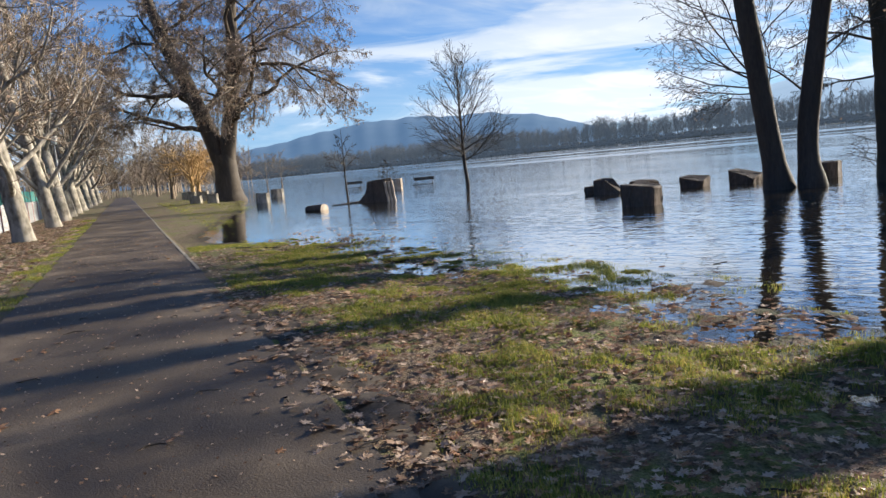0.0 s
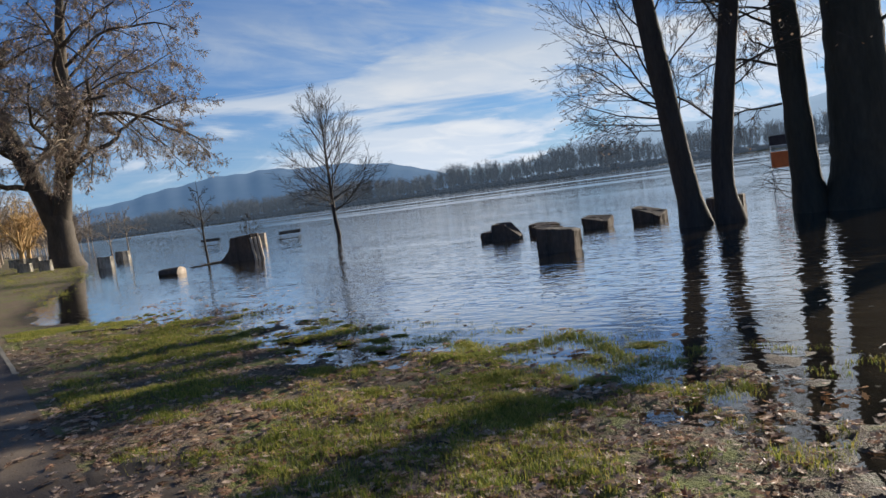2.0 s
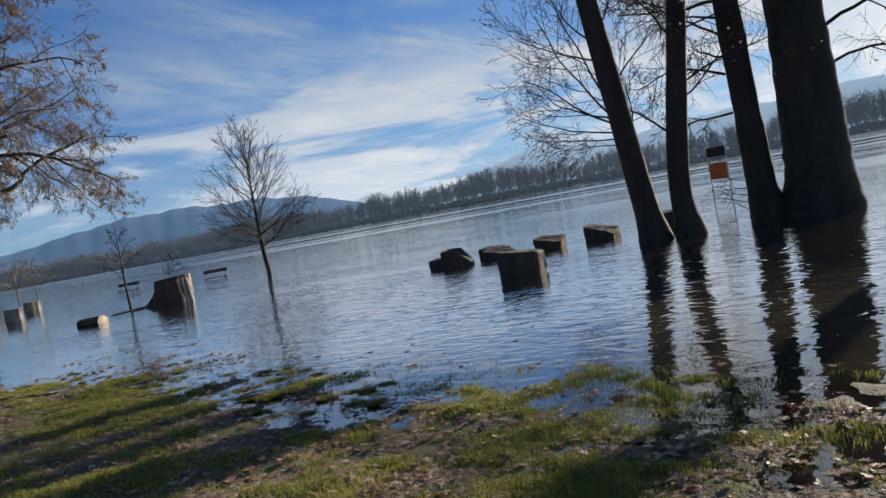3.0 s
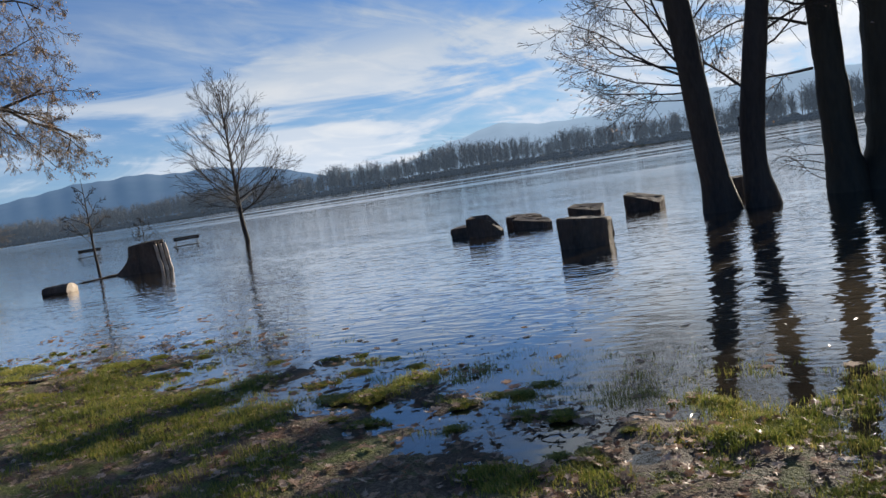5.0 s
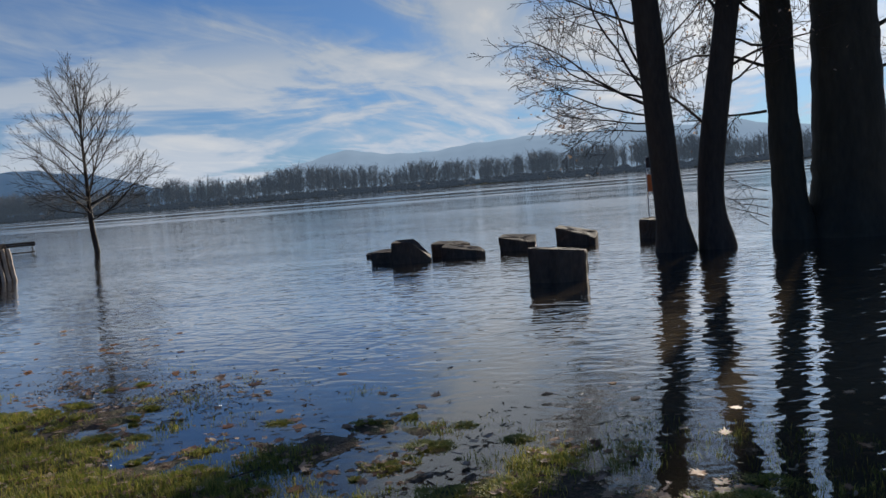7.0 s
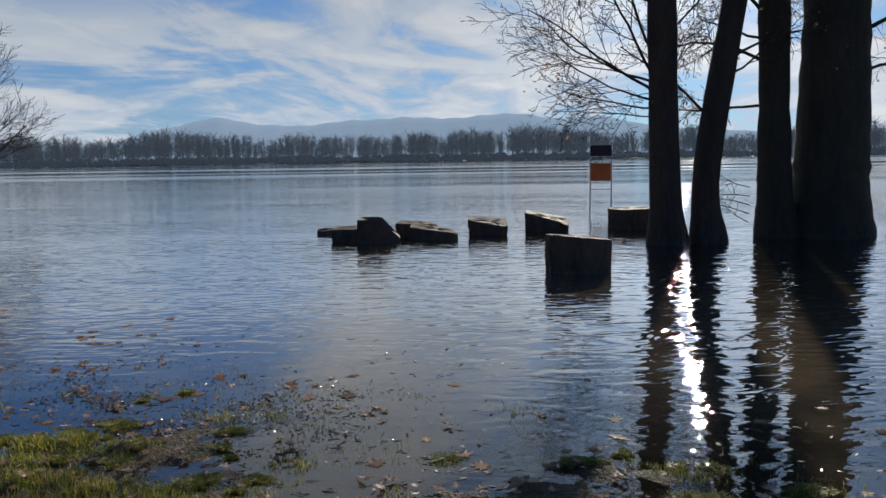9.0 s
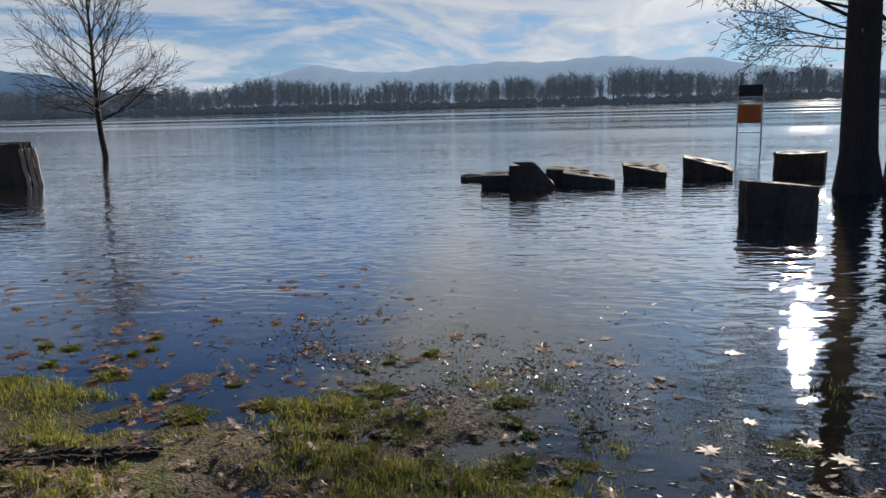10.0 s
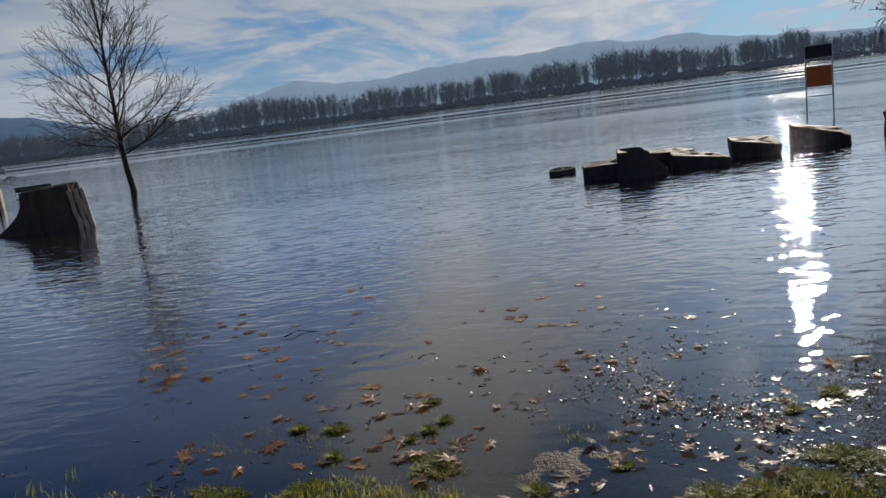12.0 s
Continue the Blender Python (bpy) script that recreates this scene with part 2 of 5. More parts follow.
def ground_z(X, Y):
    """Height of the ground above the flood's level."""
    X, Y = np.asarray(X, float), np.asarray(Y, float)
    u = (X - P0.x) * EU.x + (Y - P0.y) * EU.y
    s = (X - P0.x) * ES.x + (Y - P0.y) * ES.y
    edge = np.interp(u, SHORE_U, SHORE_S)
    d = edge - s
    # drowned turf forms a shallow shelf along the middle stretch
    shelf = np.interp(u, (-10, -7, 4.4, 5.4, 7), (0.4, 1.5, 1.5, 0.5, 0.15))
    z = np.where(d > 0, 0.05 * d, np.where(d > -shelf, 0.019 * d, 0.06 * (d + shelf) - 0.019 * shelf))
    flat = 0.16 + 0.01 * np.clip(-s, 0, 12)
    z = np.minimum(z, flat)
    z = np.where(s < 0, np.maximum(z, np.minimum(flat, 0.11 + 0.02 * -s)), z)
    z = np.maximum(z, -1.6)
    near = smooth(-2.6, 0.4, s) * smooth(14, 6, s - edge) * (1 - 0.7 * smooth(4.6, 5.8, u))
    z = z + lumps(X, Y) * near * 1.25
    far = smooth(430, 470, Y)
    return z * (1 - far) + far * 1.5


# ---- mesh helpers ----
def mesh_object(name, V, F, mat, parent=None, label="", smooth_faces=False):
    me = bpy.data.meshes.new(name)
    me.from_pydata(V if isinstance(V, list) else V.tolist(), [], F if isinstance(F, list) else F.tolist())
    if smooth_faces:
        me.polygons.foreach_set("use_smooth", [True] * len(me.polygons))
    me.materials.append(mat)
    me.update()
    ob = new(name, me)
    if parent:
        ob.parent = parent
    if label:
        ob["label"] = label
    return ob


def part(name, bm, mat, parent, label="", smooth_faces=False):
    me = bpy.data.meshes.new(name)
    bmesh.ops.recalc_face_normals(bm, faces=bm.faces)
    bm.to_mesh(me)
    bm.free()
    if smooth_faces:
        me.polygons.foreach_set("use_smooth", [True] * len(me.polygons))
    me.materials.append(mat)
    ob = new(name, me)
    ob.parent = parent
    if label:
        ob["label"] = label
    return ob


def root(name, x, y, z, turn=0.0, **tags):
    ob = new(name)
    ob.matrix_basis = pose(x, y, z, 0, 0, turn)
    ob.empty_display_size = 0.2
    return tagged(ob, **tags)


def box(bm, cx, cy, cz, sx, sy, sz, bevel=0.0, m=None):
    mat = Matrix.LocRotScale((cx, cy, cz), None, (sx, sy, sz))
    r = bmesh.ops.create_cube(bm, size=1.0, matrix=(m @ mat) if m else mat)
    if bevel:
        es = list({e for v in r["verts"] for e in v.link_edges})
        bmesh.ops.bevel(bm, geom=es, offset=bevel, segments=2, affect="EDGES", profile=0.7)
    return bm


def tubes(branches, sides):
    """One mesh of tapered tubes; branches are (points, radii)."""
    V, F, base = [], [], 0
    ang = np.arange(sides) * (2 * math.pi / sides)
    ca, sa = np.cos(ang), np.sin(ang)
    ring = np.arange(sides)
    nxt = (ring + 1) % sides
    for P, R in branches:
        n = len(P)
        T = np.gradient(P, axis=0)
        T /= np.linalg.norm(T, axis=1)[:, None] + 1e-9
        ref = np.array((0.0, 0.0, 1.0)) if abs(T[0, 2]) < 0.9 else np.array((1.0, 0.0, 0.0))
        A = np.cross(T, ref)
        A /= np.linalg.norm(A, axis=1)[:, None] + 1e-9
        B = np.cross(T, A)
        W = P[:, None, :] + R[:, None, None] * (A[:, None, :] * ca[None, :, None] + B[:, None, :] * sa[None, :, None])
        V.append(W.reshape(-1, 3))
        for i in range(n - 1):
            a, b = base + i * sides, base + (i + 1) * sides
            F.append(np.stack((a + ring, a + nxt, b + nxt, b + ring), 1))
        base += n * sides
    return np.concatenate(V), np.concatenate(F)


class Grower:
    """Bare branches by recursion; keeps trunk, limbs and twigs apart."""

    def __init__(self, seed, seg=0.45, wobble=0.16, up=0.05, droop=0.0, kids=(5, 6, 6), ratio=(0.55, 0.55, 0.5), spread=(40, 65),
                 min_r=0.006):
        self.rng = np.random.default_rng(seed)
        self.seg, self.wobble, self.up, self.droop = seg, wobble, up, droop
        self.kids, self.ratio, self.spread, self.min_r = kids, ratio, spread, min_r
        self.got = {}
        self.tips = []

    def line(self, p, d, length, r0, r1, wob=None, up=None):
        rng = self.rng
        n = max(3, int(length / self.seg) + 1)
        P, step = [np.array(p, float)], length / (n - 1)
        d = np.array(d, float)
        d /= np.linalg.norm(d)
        for i in range(n - 1):
            d = d + rng.normal(0, self.wobble if wob is None else wob, 3)
            d[2] += self.up if up is None else up
            d /= np.linalg.norm(d)
            P.append(P[-1] + d * step)
        return np.array(P), np.linspace(r0, r1, n)

    def add(self, kind, P, R):
        self.got.setdefault(kind, []).append((P, R))

    def side(self, d):
        rng = self.rng
        a = radians(rng.uniform(*self.spread))
        v = rng.normal(size=3)
        v -= v.dot(d) * d
        v /= np.linalg.norm(v) + 1e-9
        return d * math.cos(a) + v * math.sin(a)

    def limb(self, p, d, length, r, level=0, kind="limb", up=None, start=0.25, depth=3):
        rng = self.rng
        u = self.up if up is None else up
        if self.droop and level >= 1:
            u = -self.droop * level
        P, R = self.line(p, d, length, r, max(self.min_r, r * 0.35), up=u)
        self.add(kind if level == 0 else ("branch" if level == 1 and r > 0.03 else "twig"), P, R)
        if level >= depth:
            self.tips.append(P[-1])
            return
        k = self.kids[min(level, len(self.kids) - 1)]
        k = max(1, int(round(k * rng.uniform(0.75, 1.25))))
        for j in range(k):
            t = start + (1 - start) * (j + rng.uniform(0.2, 1.0)) / k
            t = min(t, 1.0) * (len(P) - 1)
            i = min(int(t), len(P) - 2)
            q = P[i] + (P[i + 1] - P[i]) * (t - i)
            dd = P[i + 1] - P[i]
            dd = dd / np.linalg.norm(dd)
            rr = max(self.min_r, R[i] * rng.uniform(0.45, 0.65))
            ll = length * self.ratio[min(level, len(self.ratio) - 1)] * rng.uniform(0.6, 1.2) * (1.15 - 0.5 * t / (len(P) - 1))
            self.limb(q, self.side(dd), ll, rr, level + 1, kind, up, 0.15, depth)


def leaf_cards(points, size, rng, spread=0.12, count=1):
    """Small folded dead leaves hanging about the given points."""
    V, F = [], []
    for p in points:
        for _ in range(count):
            c = np.array(p) + rng.normal(0, spread, 3)
            s = size * rng.uniform(0.6, 1.3)
            a, b = rng.normal(size=3), rng.normal(size=3)
            a /= np.linalg.norm(a)
            b -= b.dot(a) * a
            b /= np.linalg.norm(b)
            n = np.cross(a, b)
            k = len(V)
            V += [tuple(c - a * s * 0.5), tuple(c + b * s * 0.35 + n * s * 0.15), tuple(c + a * s * 0.5), tuple(c - b * s * 0.35 + n * s * 0.15)]
            F += [(k, k + 1, k + 2), (k, k + 2, k + 3)]
    return V, F


def finish_tree(g, name, x, y, z, bark, twig, label, leaves=None, leaf_size=0.08, leaf_share=0.3, trunk_sides=14, category="tree", group=""):
    """Builds the collected branches into a tree with its parts."""
    t = root(name, x, y, z, label=label, category=category, group=group)
    for kind, sides, mat, smooth_faces in (("trunk", trunk_sides, bark, True), ("limb", 8, bark, True), ("branch", 5, bark, True), ("twig", 3, twig, False)):
        if kind in g.got:
            if kind == "limb":
                for br in g.got[kind]:
                    V, F = tubes([br], sides)
                    mesh_object(kind, V, F, mat, t, smooth_faces=True)
            else:
                V, F = tubes(g.got[kind], sides)
                ob = mesh_object({"branch": "branchwork", "twig": "twig_spray"}.get(kind, kind), V, F, mat, t, smooth_faces=smooth_faces)
                if kind != "trunk":
                    tagged(ob, kind="stuff")
    if leaves and g.tips:
        pick = [p for p in g.tips if g.rng.random() < leaf_share]
        V, F = leaf_cards(pick, leaf_size, g.rng)
        if V:
            tagged(mesh_object("withered_foliage", V, F, leaves, t, "withered brown leaves still hanging"), kind="stuff")
    return t


def trunk_line(g, pts, radii, n=14, rough=0.02):
    """A trunk through a few points with a smooth, slightly uneven outline."""
    pts, t = np.array(pts, float), np.linspace(0, 1, len(pts))
    tt = np.linspace(0, 1, n)
    P = np.stack([np.interp(tt, t, pts[:, k]) for k in range(3)], 1)
    for _ in range(2):
        P[1:-1] = 0.25 * P[:-2] + 0.5 * P[1:-1] + 0.25 * P[2:]
    R = np.interp(tt, np.linspace(0, 1, len(radii)), radii) * (1 + g.rng.normal(0, rough, n))
    g.add("trunk", P, R)
    return P, R


# ---- ground, path, water, distance ----
def ground_material():
    """Turf, trodden earth and leaf mould, mixed by noise at two scales; wetter and barer towards the flood."""
    m = bpy.data.materials.new("turf_and_earth")
    m.use_nodes = True
    nt = m.node_tree
    N, L = nt.nodes.new, nt.links.new
    p = nt.nodes["Principled BSDF"]
    g = N("ShaderNodeNewGeometry")

    def noise_tex(scale, detail=6, rough=0.6):
        n = N("ShaderNodeTexNoise")
        n.inputs["Scale"].default_value, n.inputs["Detail"].default_value, n.inputs["Roughness"].default_value = scale, detail, rough
        L(g.outputs["Position"], n.inputs[0])
        return n.outputs["Fac"]

    big, mid, fine = noise_tex(0.9), noise_tex(5.0), noise_tex(45.0, 4)
    earth, green = N("ShaderNodeValToRGB"), N("ShaderNodeValToRGB")
    ramp_stops(earth.color_ramp, [(0.3, (0.062, 0.045, 0.029)), (0.5, (0.150, 0.110, 0.072)), (0.72, (0.28, 0.21, 0.142))])
    ramp_stops(green.color_ramp, [(0.3, (0.065, 0.080, 0.020)), (0.5, (0.125, 0.14, 0.036)), (0.72, (0.21, 0.21, 0.065))])
    L(fine, earth.inputs[0])
    L(fine, green.inputs[0])
    add = N("ShaderNodeMath")
    add.operation = "ADD"
    L(big, add.inputs[0])
    L(mid, add.inputs[1])
    mr = N("ShaderNodeMapRange")
    mr.inputs["From Min"].default_value, mr.inputs["From Max"].default_value = 0.97, 1.15
    L(add.outputs[0], mr.inputs[0])
    mix = N("ShaderNodeMix")
    mix.data_type = "RGBA"
    L(mr.outputs[0], mix.inputs["Factor"])
    L(earth.outputs[0], mix.inputs["A"])
    L(green.outputs[0], mix.inputs["B"])
    # soaked soil at and below the flood's level is darker and shinier
    zs = N("ShaderNodeSeparateXYZ")
    L(g.outputs["Position"], zs.inputs[0])
    wet = N("ShaderNodeMapRange")
    wet.inputs["From Min"].default_value, wet.inputs["From Max"].default_value = 0.035, 0.0
    L(zs.outputs[2], wet.inputs[0])
    soaked = N("ShaderNodeMix")
    soaked.data_type, soaked.blend_type = "RGBA", "MULTIPLY"
    soaked.inputs["B"].default_value = (0.33, 0.31, 0.29, 1)
    L(wet.outputs[0], soaked.inputs["Factor"])
    L(mix.outputs["Result"], soaked.inputs["A"])
    L(soaked.outputs["Result"], p.inputs["Base Color"])
    shine = N("ShaderNodeMapRange")
    shine.inputs["To Min"].default_value, shine.inputs["To Max"].default_value = 0.88, 0.66
    L(wet.outputs[0], shine.inputs[0])
    L(shine.outputs[0], p.inputs["Roughness"])
    p.inputs["Specular IOR Level"].default_value = 0.25
    bp = N("ShaderNodeBump")
    bp.inputs["Strength"].default_value, bp.inputs["Distance"].default_value = 0.9, 0.03
    L(fine, bp.inputs["Height"])
    L(bp.outputs[0], p.inputs["Normal"])
    return m


def grid_sheet(name, us_lines, ss_lines, zfun, mat, lift=0.0):
    U, S = np.meshgrid(us_lines, ss_lines)
    X, Y = P0.x + EU.x * U + ES.x * S, P0.y + EU.y * U + ES.y * S
    Z = (zfun(X, Y) if zfun else np.zeros_like(X)) + lift
    V = np.stack((X, Y, Z), -1).reshape(-1, 3)
    h, w = U.shape
    i = np.arange(h * w).reshape(h, w)
    F = np.stack((i[:-1, :-1], i[1:, :-1], i[1:, 1:], i[:-1, 1:]), -1).reshape(-1, 4)
    return mesh_object(name, V, F, mat, smooth_faces=True), X, Y


def spaced(lo, a, b, hi, step, grow=1.18):
    """Even lines from a to b, then ever wider ones out to lo and hi."""
    mid = list(np.arange(a, b, step))
    out, d, v = [], step, b
    while v < hi:
        out.append(v)
        d *= grow
        v += d
    out.append(hi)
    inn, d, v = [], step, a - step
    while v > lo:
        inn.append(v)
        d *= grow
        v -= d
    inn.append(lo)
    return np.array(inn[::-1] + mid + out)


ground, _, _ = grid_sheet("ground", spaced(-3500, -12, 14, 3500, 0.08), spaced(-2500, -3, 6, 4000, 0.08), ground_z, ground_material())
tagged(ground, "muddy turf with fallen leaves sloping into the flood", "ground", kind="structure")


def path_z(X, Y):
    return ground_z(X, Y)


path, _, _ = grid_sheet("path", spaced(-40, -14, 16, 160, 0.15), np.linspace(PATH_W[0], PATH_W[1], 18), path_z, ASPHALT, 0.014)
tagged(path, "worn grey-brown asphalt footpath with scattered leaves", "path", kind="structure")
edging, _, _ = grid_sheet("path_edging", spaced(1.0, 1.1, 16, 150, 0.2), np.array((-0.09, -0.08, -0.04, -0.03)), ground_z, KERB, 0.022)
tagged(edging, "pale concrete edging strip along the path", "kerb", kind="structure")


def water_material():
    m = bpy.data.materials.new("flood_water")
    m.use_nodes = True
    nt = m.node_tree
    nt.nodes.clear()
    N, L = nt.nodes.new, nt.links.new
    out = N("ShaderNodeOutputMaterial")
    g = N("ShaderNodeNewGeometry")

    def noise_tex(sx, sy, scale, detail, rot=8, distortion=0.0):
        mp = N("ShaderNodeMapping")
        mp.inputs["Scale"].default_value = (sx, sy, 1)
        mp.inputs["Rotation"].default_value = (0, 0, radians(rot))
        L(g.outputs["Position"], mp.inputs[0])
        n = N("ShaderNodeTexNoise")
        n.inputs["Scale"].default_value, n.inputs["Detail"].default_value = scale, detail
        n.inputs["Distortion"].default_value = distortion
        L(mp.outputs[0], n.inputs[0])
        return n.outputs["Fac"]

    def val(op, a, b):
        n = N("ShaderNodeMath")
        n.operation = op
        for i, v in enumerate((a, b)):
            if isinstance(v, (int, float)):
                n.inputs[i].default_value = v
            else:
                L(v, n.inputs[i])
        return n.outputs[0]

    def attribute(name):
        n = N("ShaderNodeAttribute")
        n.attribute_name = name
        return n.outputs["Fac"]

    def remap(v, a, b, c, d):
        n = N("ShaderNodeMapRange")
        for k, x in zip(("From Min", "From Max", "To Min", "To Max"), (a, b, c, d)):
            n.inputs[k].default_value = x
        L(v, n.inputs[0])
        return n.outputs[0]

    # rounded crests half a metre apart, wind-ruffled and flat patches, small wavelets
    ripple = noise_tex(0.66, 1.35, 2.9, 1.5, 9, 1.2)
    cross = noise_tex(0.6, 1.1, 5.2, 1.0, -18, 0.8)
    small = noise_tex(0.8, 1.5, 11.0, 2, -14)
    swell = noise_tex(0.4, 1.0, 0.7, 1, 12)
    patch = remap(noise_tex(0.05, 0.16, 1.0, 3, 6), 0.36, 0.64, 0.55, 1.3)
    h = val("ADD", val("ADD", val("MULTIPLY", ripple, 0.018), val("MULTIPLY", cross, 0.008)), val("ADD", val("MULTIPLY", small, 0.0016), val("MULTIPLY", swell, 0.02)))
    h = val("MULTIPLY", val("MULTIPLY", h, patch), attribute("ripple"))
    bp = N("ShaderNodeBump")
    bp.inputs["Strength"].default_value, bp.inputs["Distance"].default_value = 1.0, 1.0
    L(h, bp.inputs["Height"])
    fr = N("ShaderNodeFresnel")
    fr.inputs["IOR"].default_value = 1.45
    L(bp.outputs[0], fr.inputs["Normal"])
    flat = N("ShaderNodeFresnel")
    flat.inputs["IOR"].default_value = 1.45
    sheen = val("ADD", val("MULTIPLY", fr.outputs[0], 0.45), val("MULTIPLY", flat.outputs[0], 0.55))
    gl = N("ShaderNodeBsdfGlossy")
    gl.distribution = "BECKMANN"
    L(bp.outputs[0], gl.inputs["Normal"])
    # the open river is ruffled by current and wind in long bands
    band = remap(noise_tex(0.004, 0.045, 1.0, 4, 1), 0.42, 0.58, 0.10, 1.0)
    L(val("ADD", val("MULTIPLY", val("MULTIPLY", attribute("open"), band), 0.22), 0.02), gl.inputs["Roughness"])
    silt = N("ShaderNodeBsdfDiffuse")
    cr = N("ShaderNodeValToRGB")
    ramp_stops(cr.color_ramp, [(0.35, (0.160, 0.125, 0.078)), (0.65, (0.235, 0.185, 0.119))])
    L(noise_tex(0.2, 0.4, 0.5, 4), cr.inputs[0])
    L(cr.outputs[0], silt.inputs["Color"])
    clear = N("ShaderNodeBsdfTransparent")
    clear.inputs["Color"].default_value = (0.80, 0.80, 0.74, 1)
    at = N("ShaderNodeAttribute")
    at.attribute_name = "silt"
    body, top = N("ShaderNodeMixShader"), N("ShaderNodeMixShader")
    L(at.outputs["Fac"], body.inputs[0])
    L(clear.outputs[0], body.inputs[1])
    L(silt.outputs[0], body.inputs[2])
    L(val("MINIMUM", val("MAXIMUM", val("SUBTRACT", val("MULTIPLY", sheen, 2.35), 0.05), 0.03), 0.97), top.inputs[0])
    L(body.outputs[0], top.inputs[1])
    L(gl.outputs[0], top.inputs[2])
    L(top.outputs[0], out.inputs["Surface"])
    return m


water, WX, WY = grid_sheet("water", spaced(-3500, -12, 40, 3500, 0.3), spaced(-1.0, 0, 9, 4000, 0.15), None, water_material())
tagged(water, "brown flooded river with light ripples reflecting sky", "water", kind="structure")
depth = np.clip(-ground_z(WX, WY), 0, None).reshape(-1)
_u, _s = (WX - P0.x) * EU.x + (WY - P0.y) * EU.y, (WX - P0.x) * ES.x + (WY - P0.y) * ES.y
_off = (_s - np.interp(_u, SHORE_U, SHORE_S)).reshape(-1)
for _name, _v in (("ripple", (0.30 + 0.70 * smooth(0.5, 4.5, _off)) * (1 - 0.75 * smooth(14, 60, _off))), ("open", smooth(10, 46, _off))):
    water.data.attributes.new(_name, "FLOAT", "POINT").data.foreach_set("value", _v.astype(np.float32))
water.data.attributes.new("silt", "FLOAT", "POINT").data.foreach_set("value", (1 - np.exp(-depth / 0.14)).astype(np.float32))


def hill_ridge(name, dist, table, mat, label):
    """A wooded ridge across the river; table: bearing in degrees from north, height in metres."""
    az = np.linspace(table[0][0], table[-1][0], 220)
    hh = np.interp(az, [t[0] for t in table], [t[1] for t in table])
    k = np.arange(220)
    hh = np.convolve(np.pad(hh, 4, mode="edge"), np.ones(9) / 9, "valid")
    hh = hh * (1 + 0.012 * np.sin(k * 0.9) + 0.015 * np.sin(k * 0.37 + 1))
    V, F = [], []
    for i, (a, h) in enumerate(zip(np.radians(az), hh)):
        for d, z in ((dist, -2), (dist * 1.06, h * 0.45), (dist * 1.12, h * 0.8), (dist * 1.18, h), (dist * 1.5, -2)):
            V.append((math.sin(a) * d, math.cos(a) * d, z))
        if i:
            F += [((i - 1) * 5 + j, i * 5 + j, i * 5 + j + 1, (i - 1) * 5 + j + 1) for j in range(4)]
    return tagged(mesh_object(name, V, F, mat, smooth_faces=True), label, "hill", kind="structure")


def rise(dist, table):
    """Bearings and angles above the water's horizon, as bearings and heights at a ridge that far away."""
    return [(a, math.tan(radians(e)) * dist * 1.18) for a, e in table]


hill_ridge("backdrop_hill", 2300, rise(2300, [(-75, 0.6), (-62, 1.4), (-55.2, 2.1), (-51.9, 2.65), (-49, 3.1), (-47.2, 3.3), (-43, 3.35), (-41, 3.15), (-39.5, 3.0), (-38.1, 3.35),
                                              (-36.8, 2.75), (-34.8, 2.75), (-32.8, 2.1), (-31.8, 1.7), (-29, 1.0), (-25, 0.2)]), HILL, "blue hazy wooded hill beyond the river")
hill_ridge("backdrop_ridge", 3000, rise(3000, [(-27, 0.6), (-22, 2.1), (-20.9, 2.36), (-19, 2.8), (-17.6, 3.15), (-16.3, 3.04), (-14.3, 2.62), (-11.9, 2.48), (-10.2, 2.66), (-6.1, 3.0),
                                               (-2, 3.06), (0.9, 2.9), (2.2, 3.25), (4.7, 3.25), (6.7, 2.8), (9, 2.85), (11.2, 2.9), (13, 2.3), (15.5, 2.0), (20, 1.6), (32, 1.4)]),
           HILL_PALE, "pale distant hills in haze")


def far_wood(name, count, place, height, seed, twig, label, kids=26):
    """A bare wood far off, every tree a stem with many rising branches."""
    rng = np.random.default_rng(seed)
    br = []
    for _ in range(count):
        x, y = place(rng)
        h = height * rng.uniform(0.62, 1.06) * (0.97 + 0.13 * math.sin(x * 0.045) * math.sin(x * 0.017 + 1) + 0.10 * math.sin(x * 0.13 + 2 * math.sin(x * 0.05)))
        z0 = float(ground_z(x, y)) - 0.2
        top = np.array((x + rng.normal(0, 0.8), y, z0 + h * 0.8))
        P = np.stack([np.linspace(a, b, 3) for a, b in zip((x, y, z0), top)], 1)
        br.append((P, np.array((0.16, 0.11, 0.04)) * h / 15))
        for _ in range(kids):
            t = rng.uniform(0.25, 1.0)
            q = P[0] + (P[-1] - P[0]) * t
            a = rng.uniform(0, 6.28)
            ln = h * rng.uniform(0.13, 0.34) * (1.15 - t * 0.35)
            out = rng.uniform(0.2, 1.7)
            e = q + np.array((math.cos(a) * out, math.sin(a) * out, 0.9)) * ln / math.hypot(out, 0.9)
            br.append((np.array((q, e)), np.array((0.085, 0.035)) * h / 15))
    V, F = tubes(br, 3)
    return tagged(mesh_object(name, V, F, twig), label, "trees", kind="stuff")


def far_bank_spot(rng):
    return rng.uniform(-950, 330), 452 + rng.uniform(0, 1) ** 1.5 * 40


far_wood("far_wood", 3400, far_bank_spot, 19, 5, TWIG_HAZED, "grey leafless wood along the far river bank", 42)


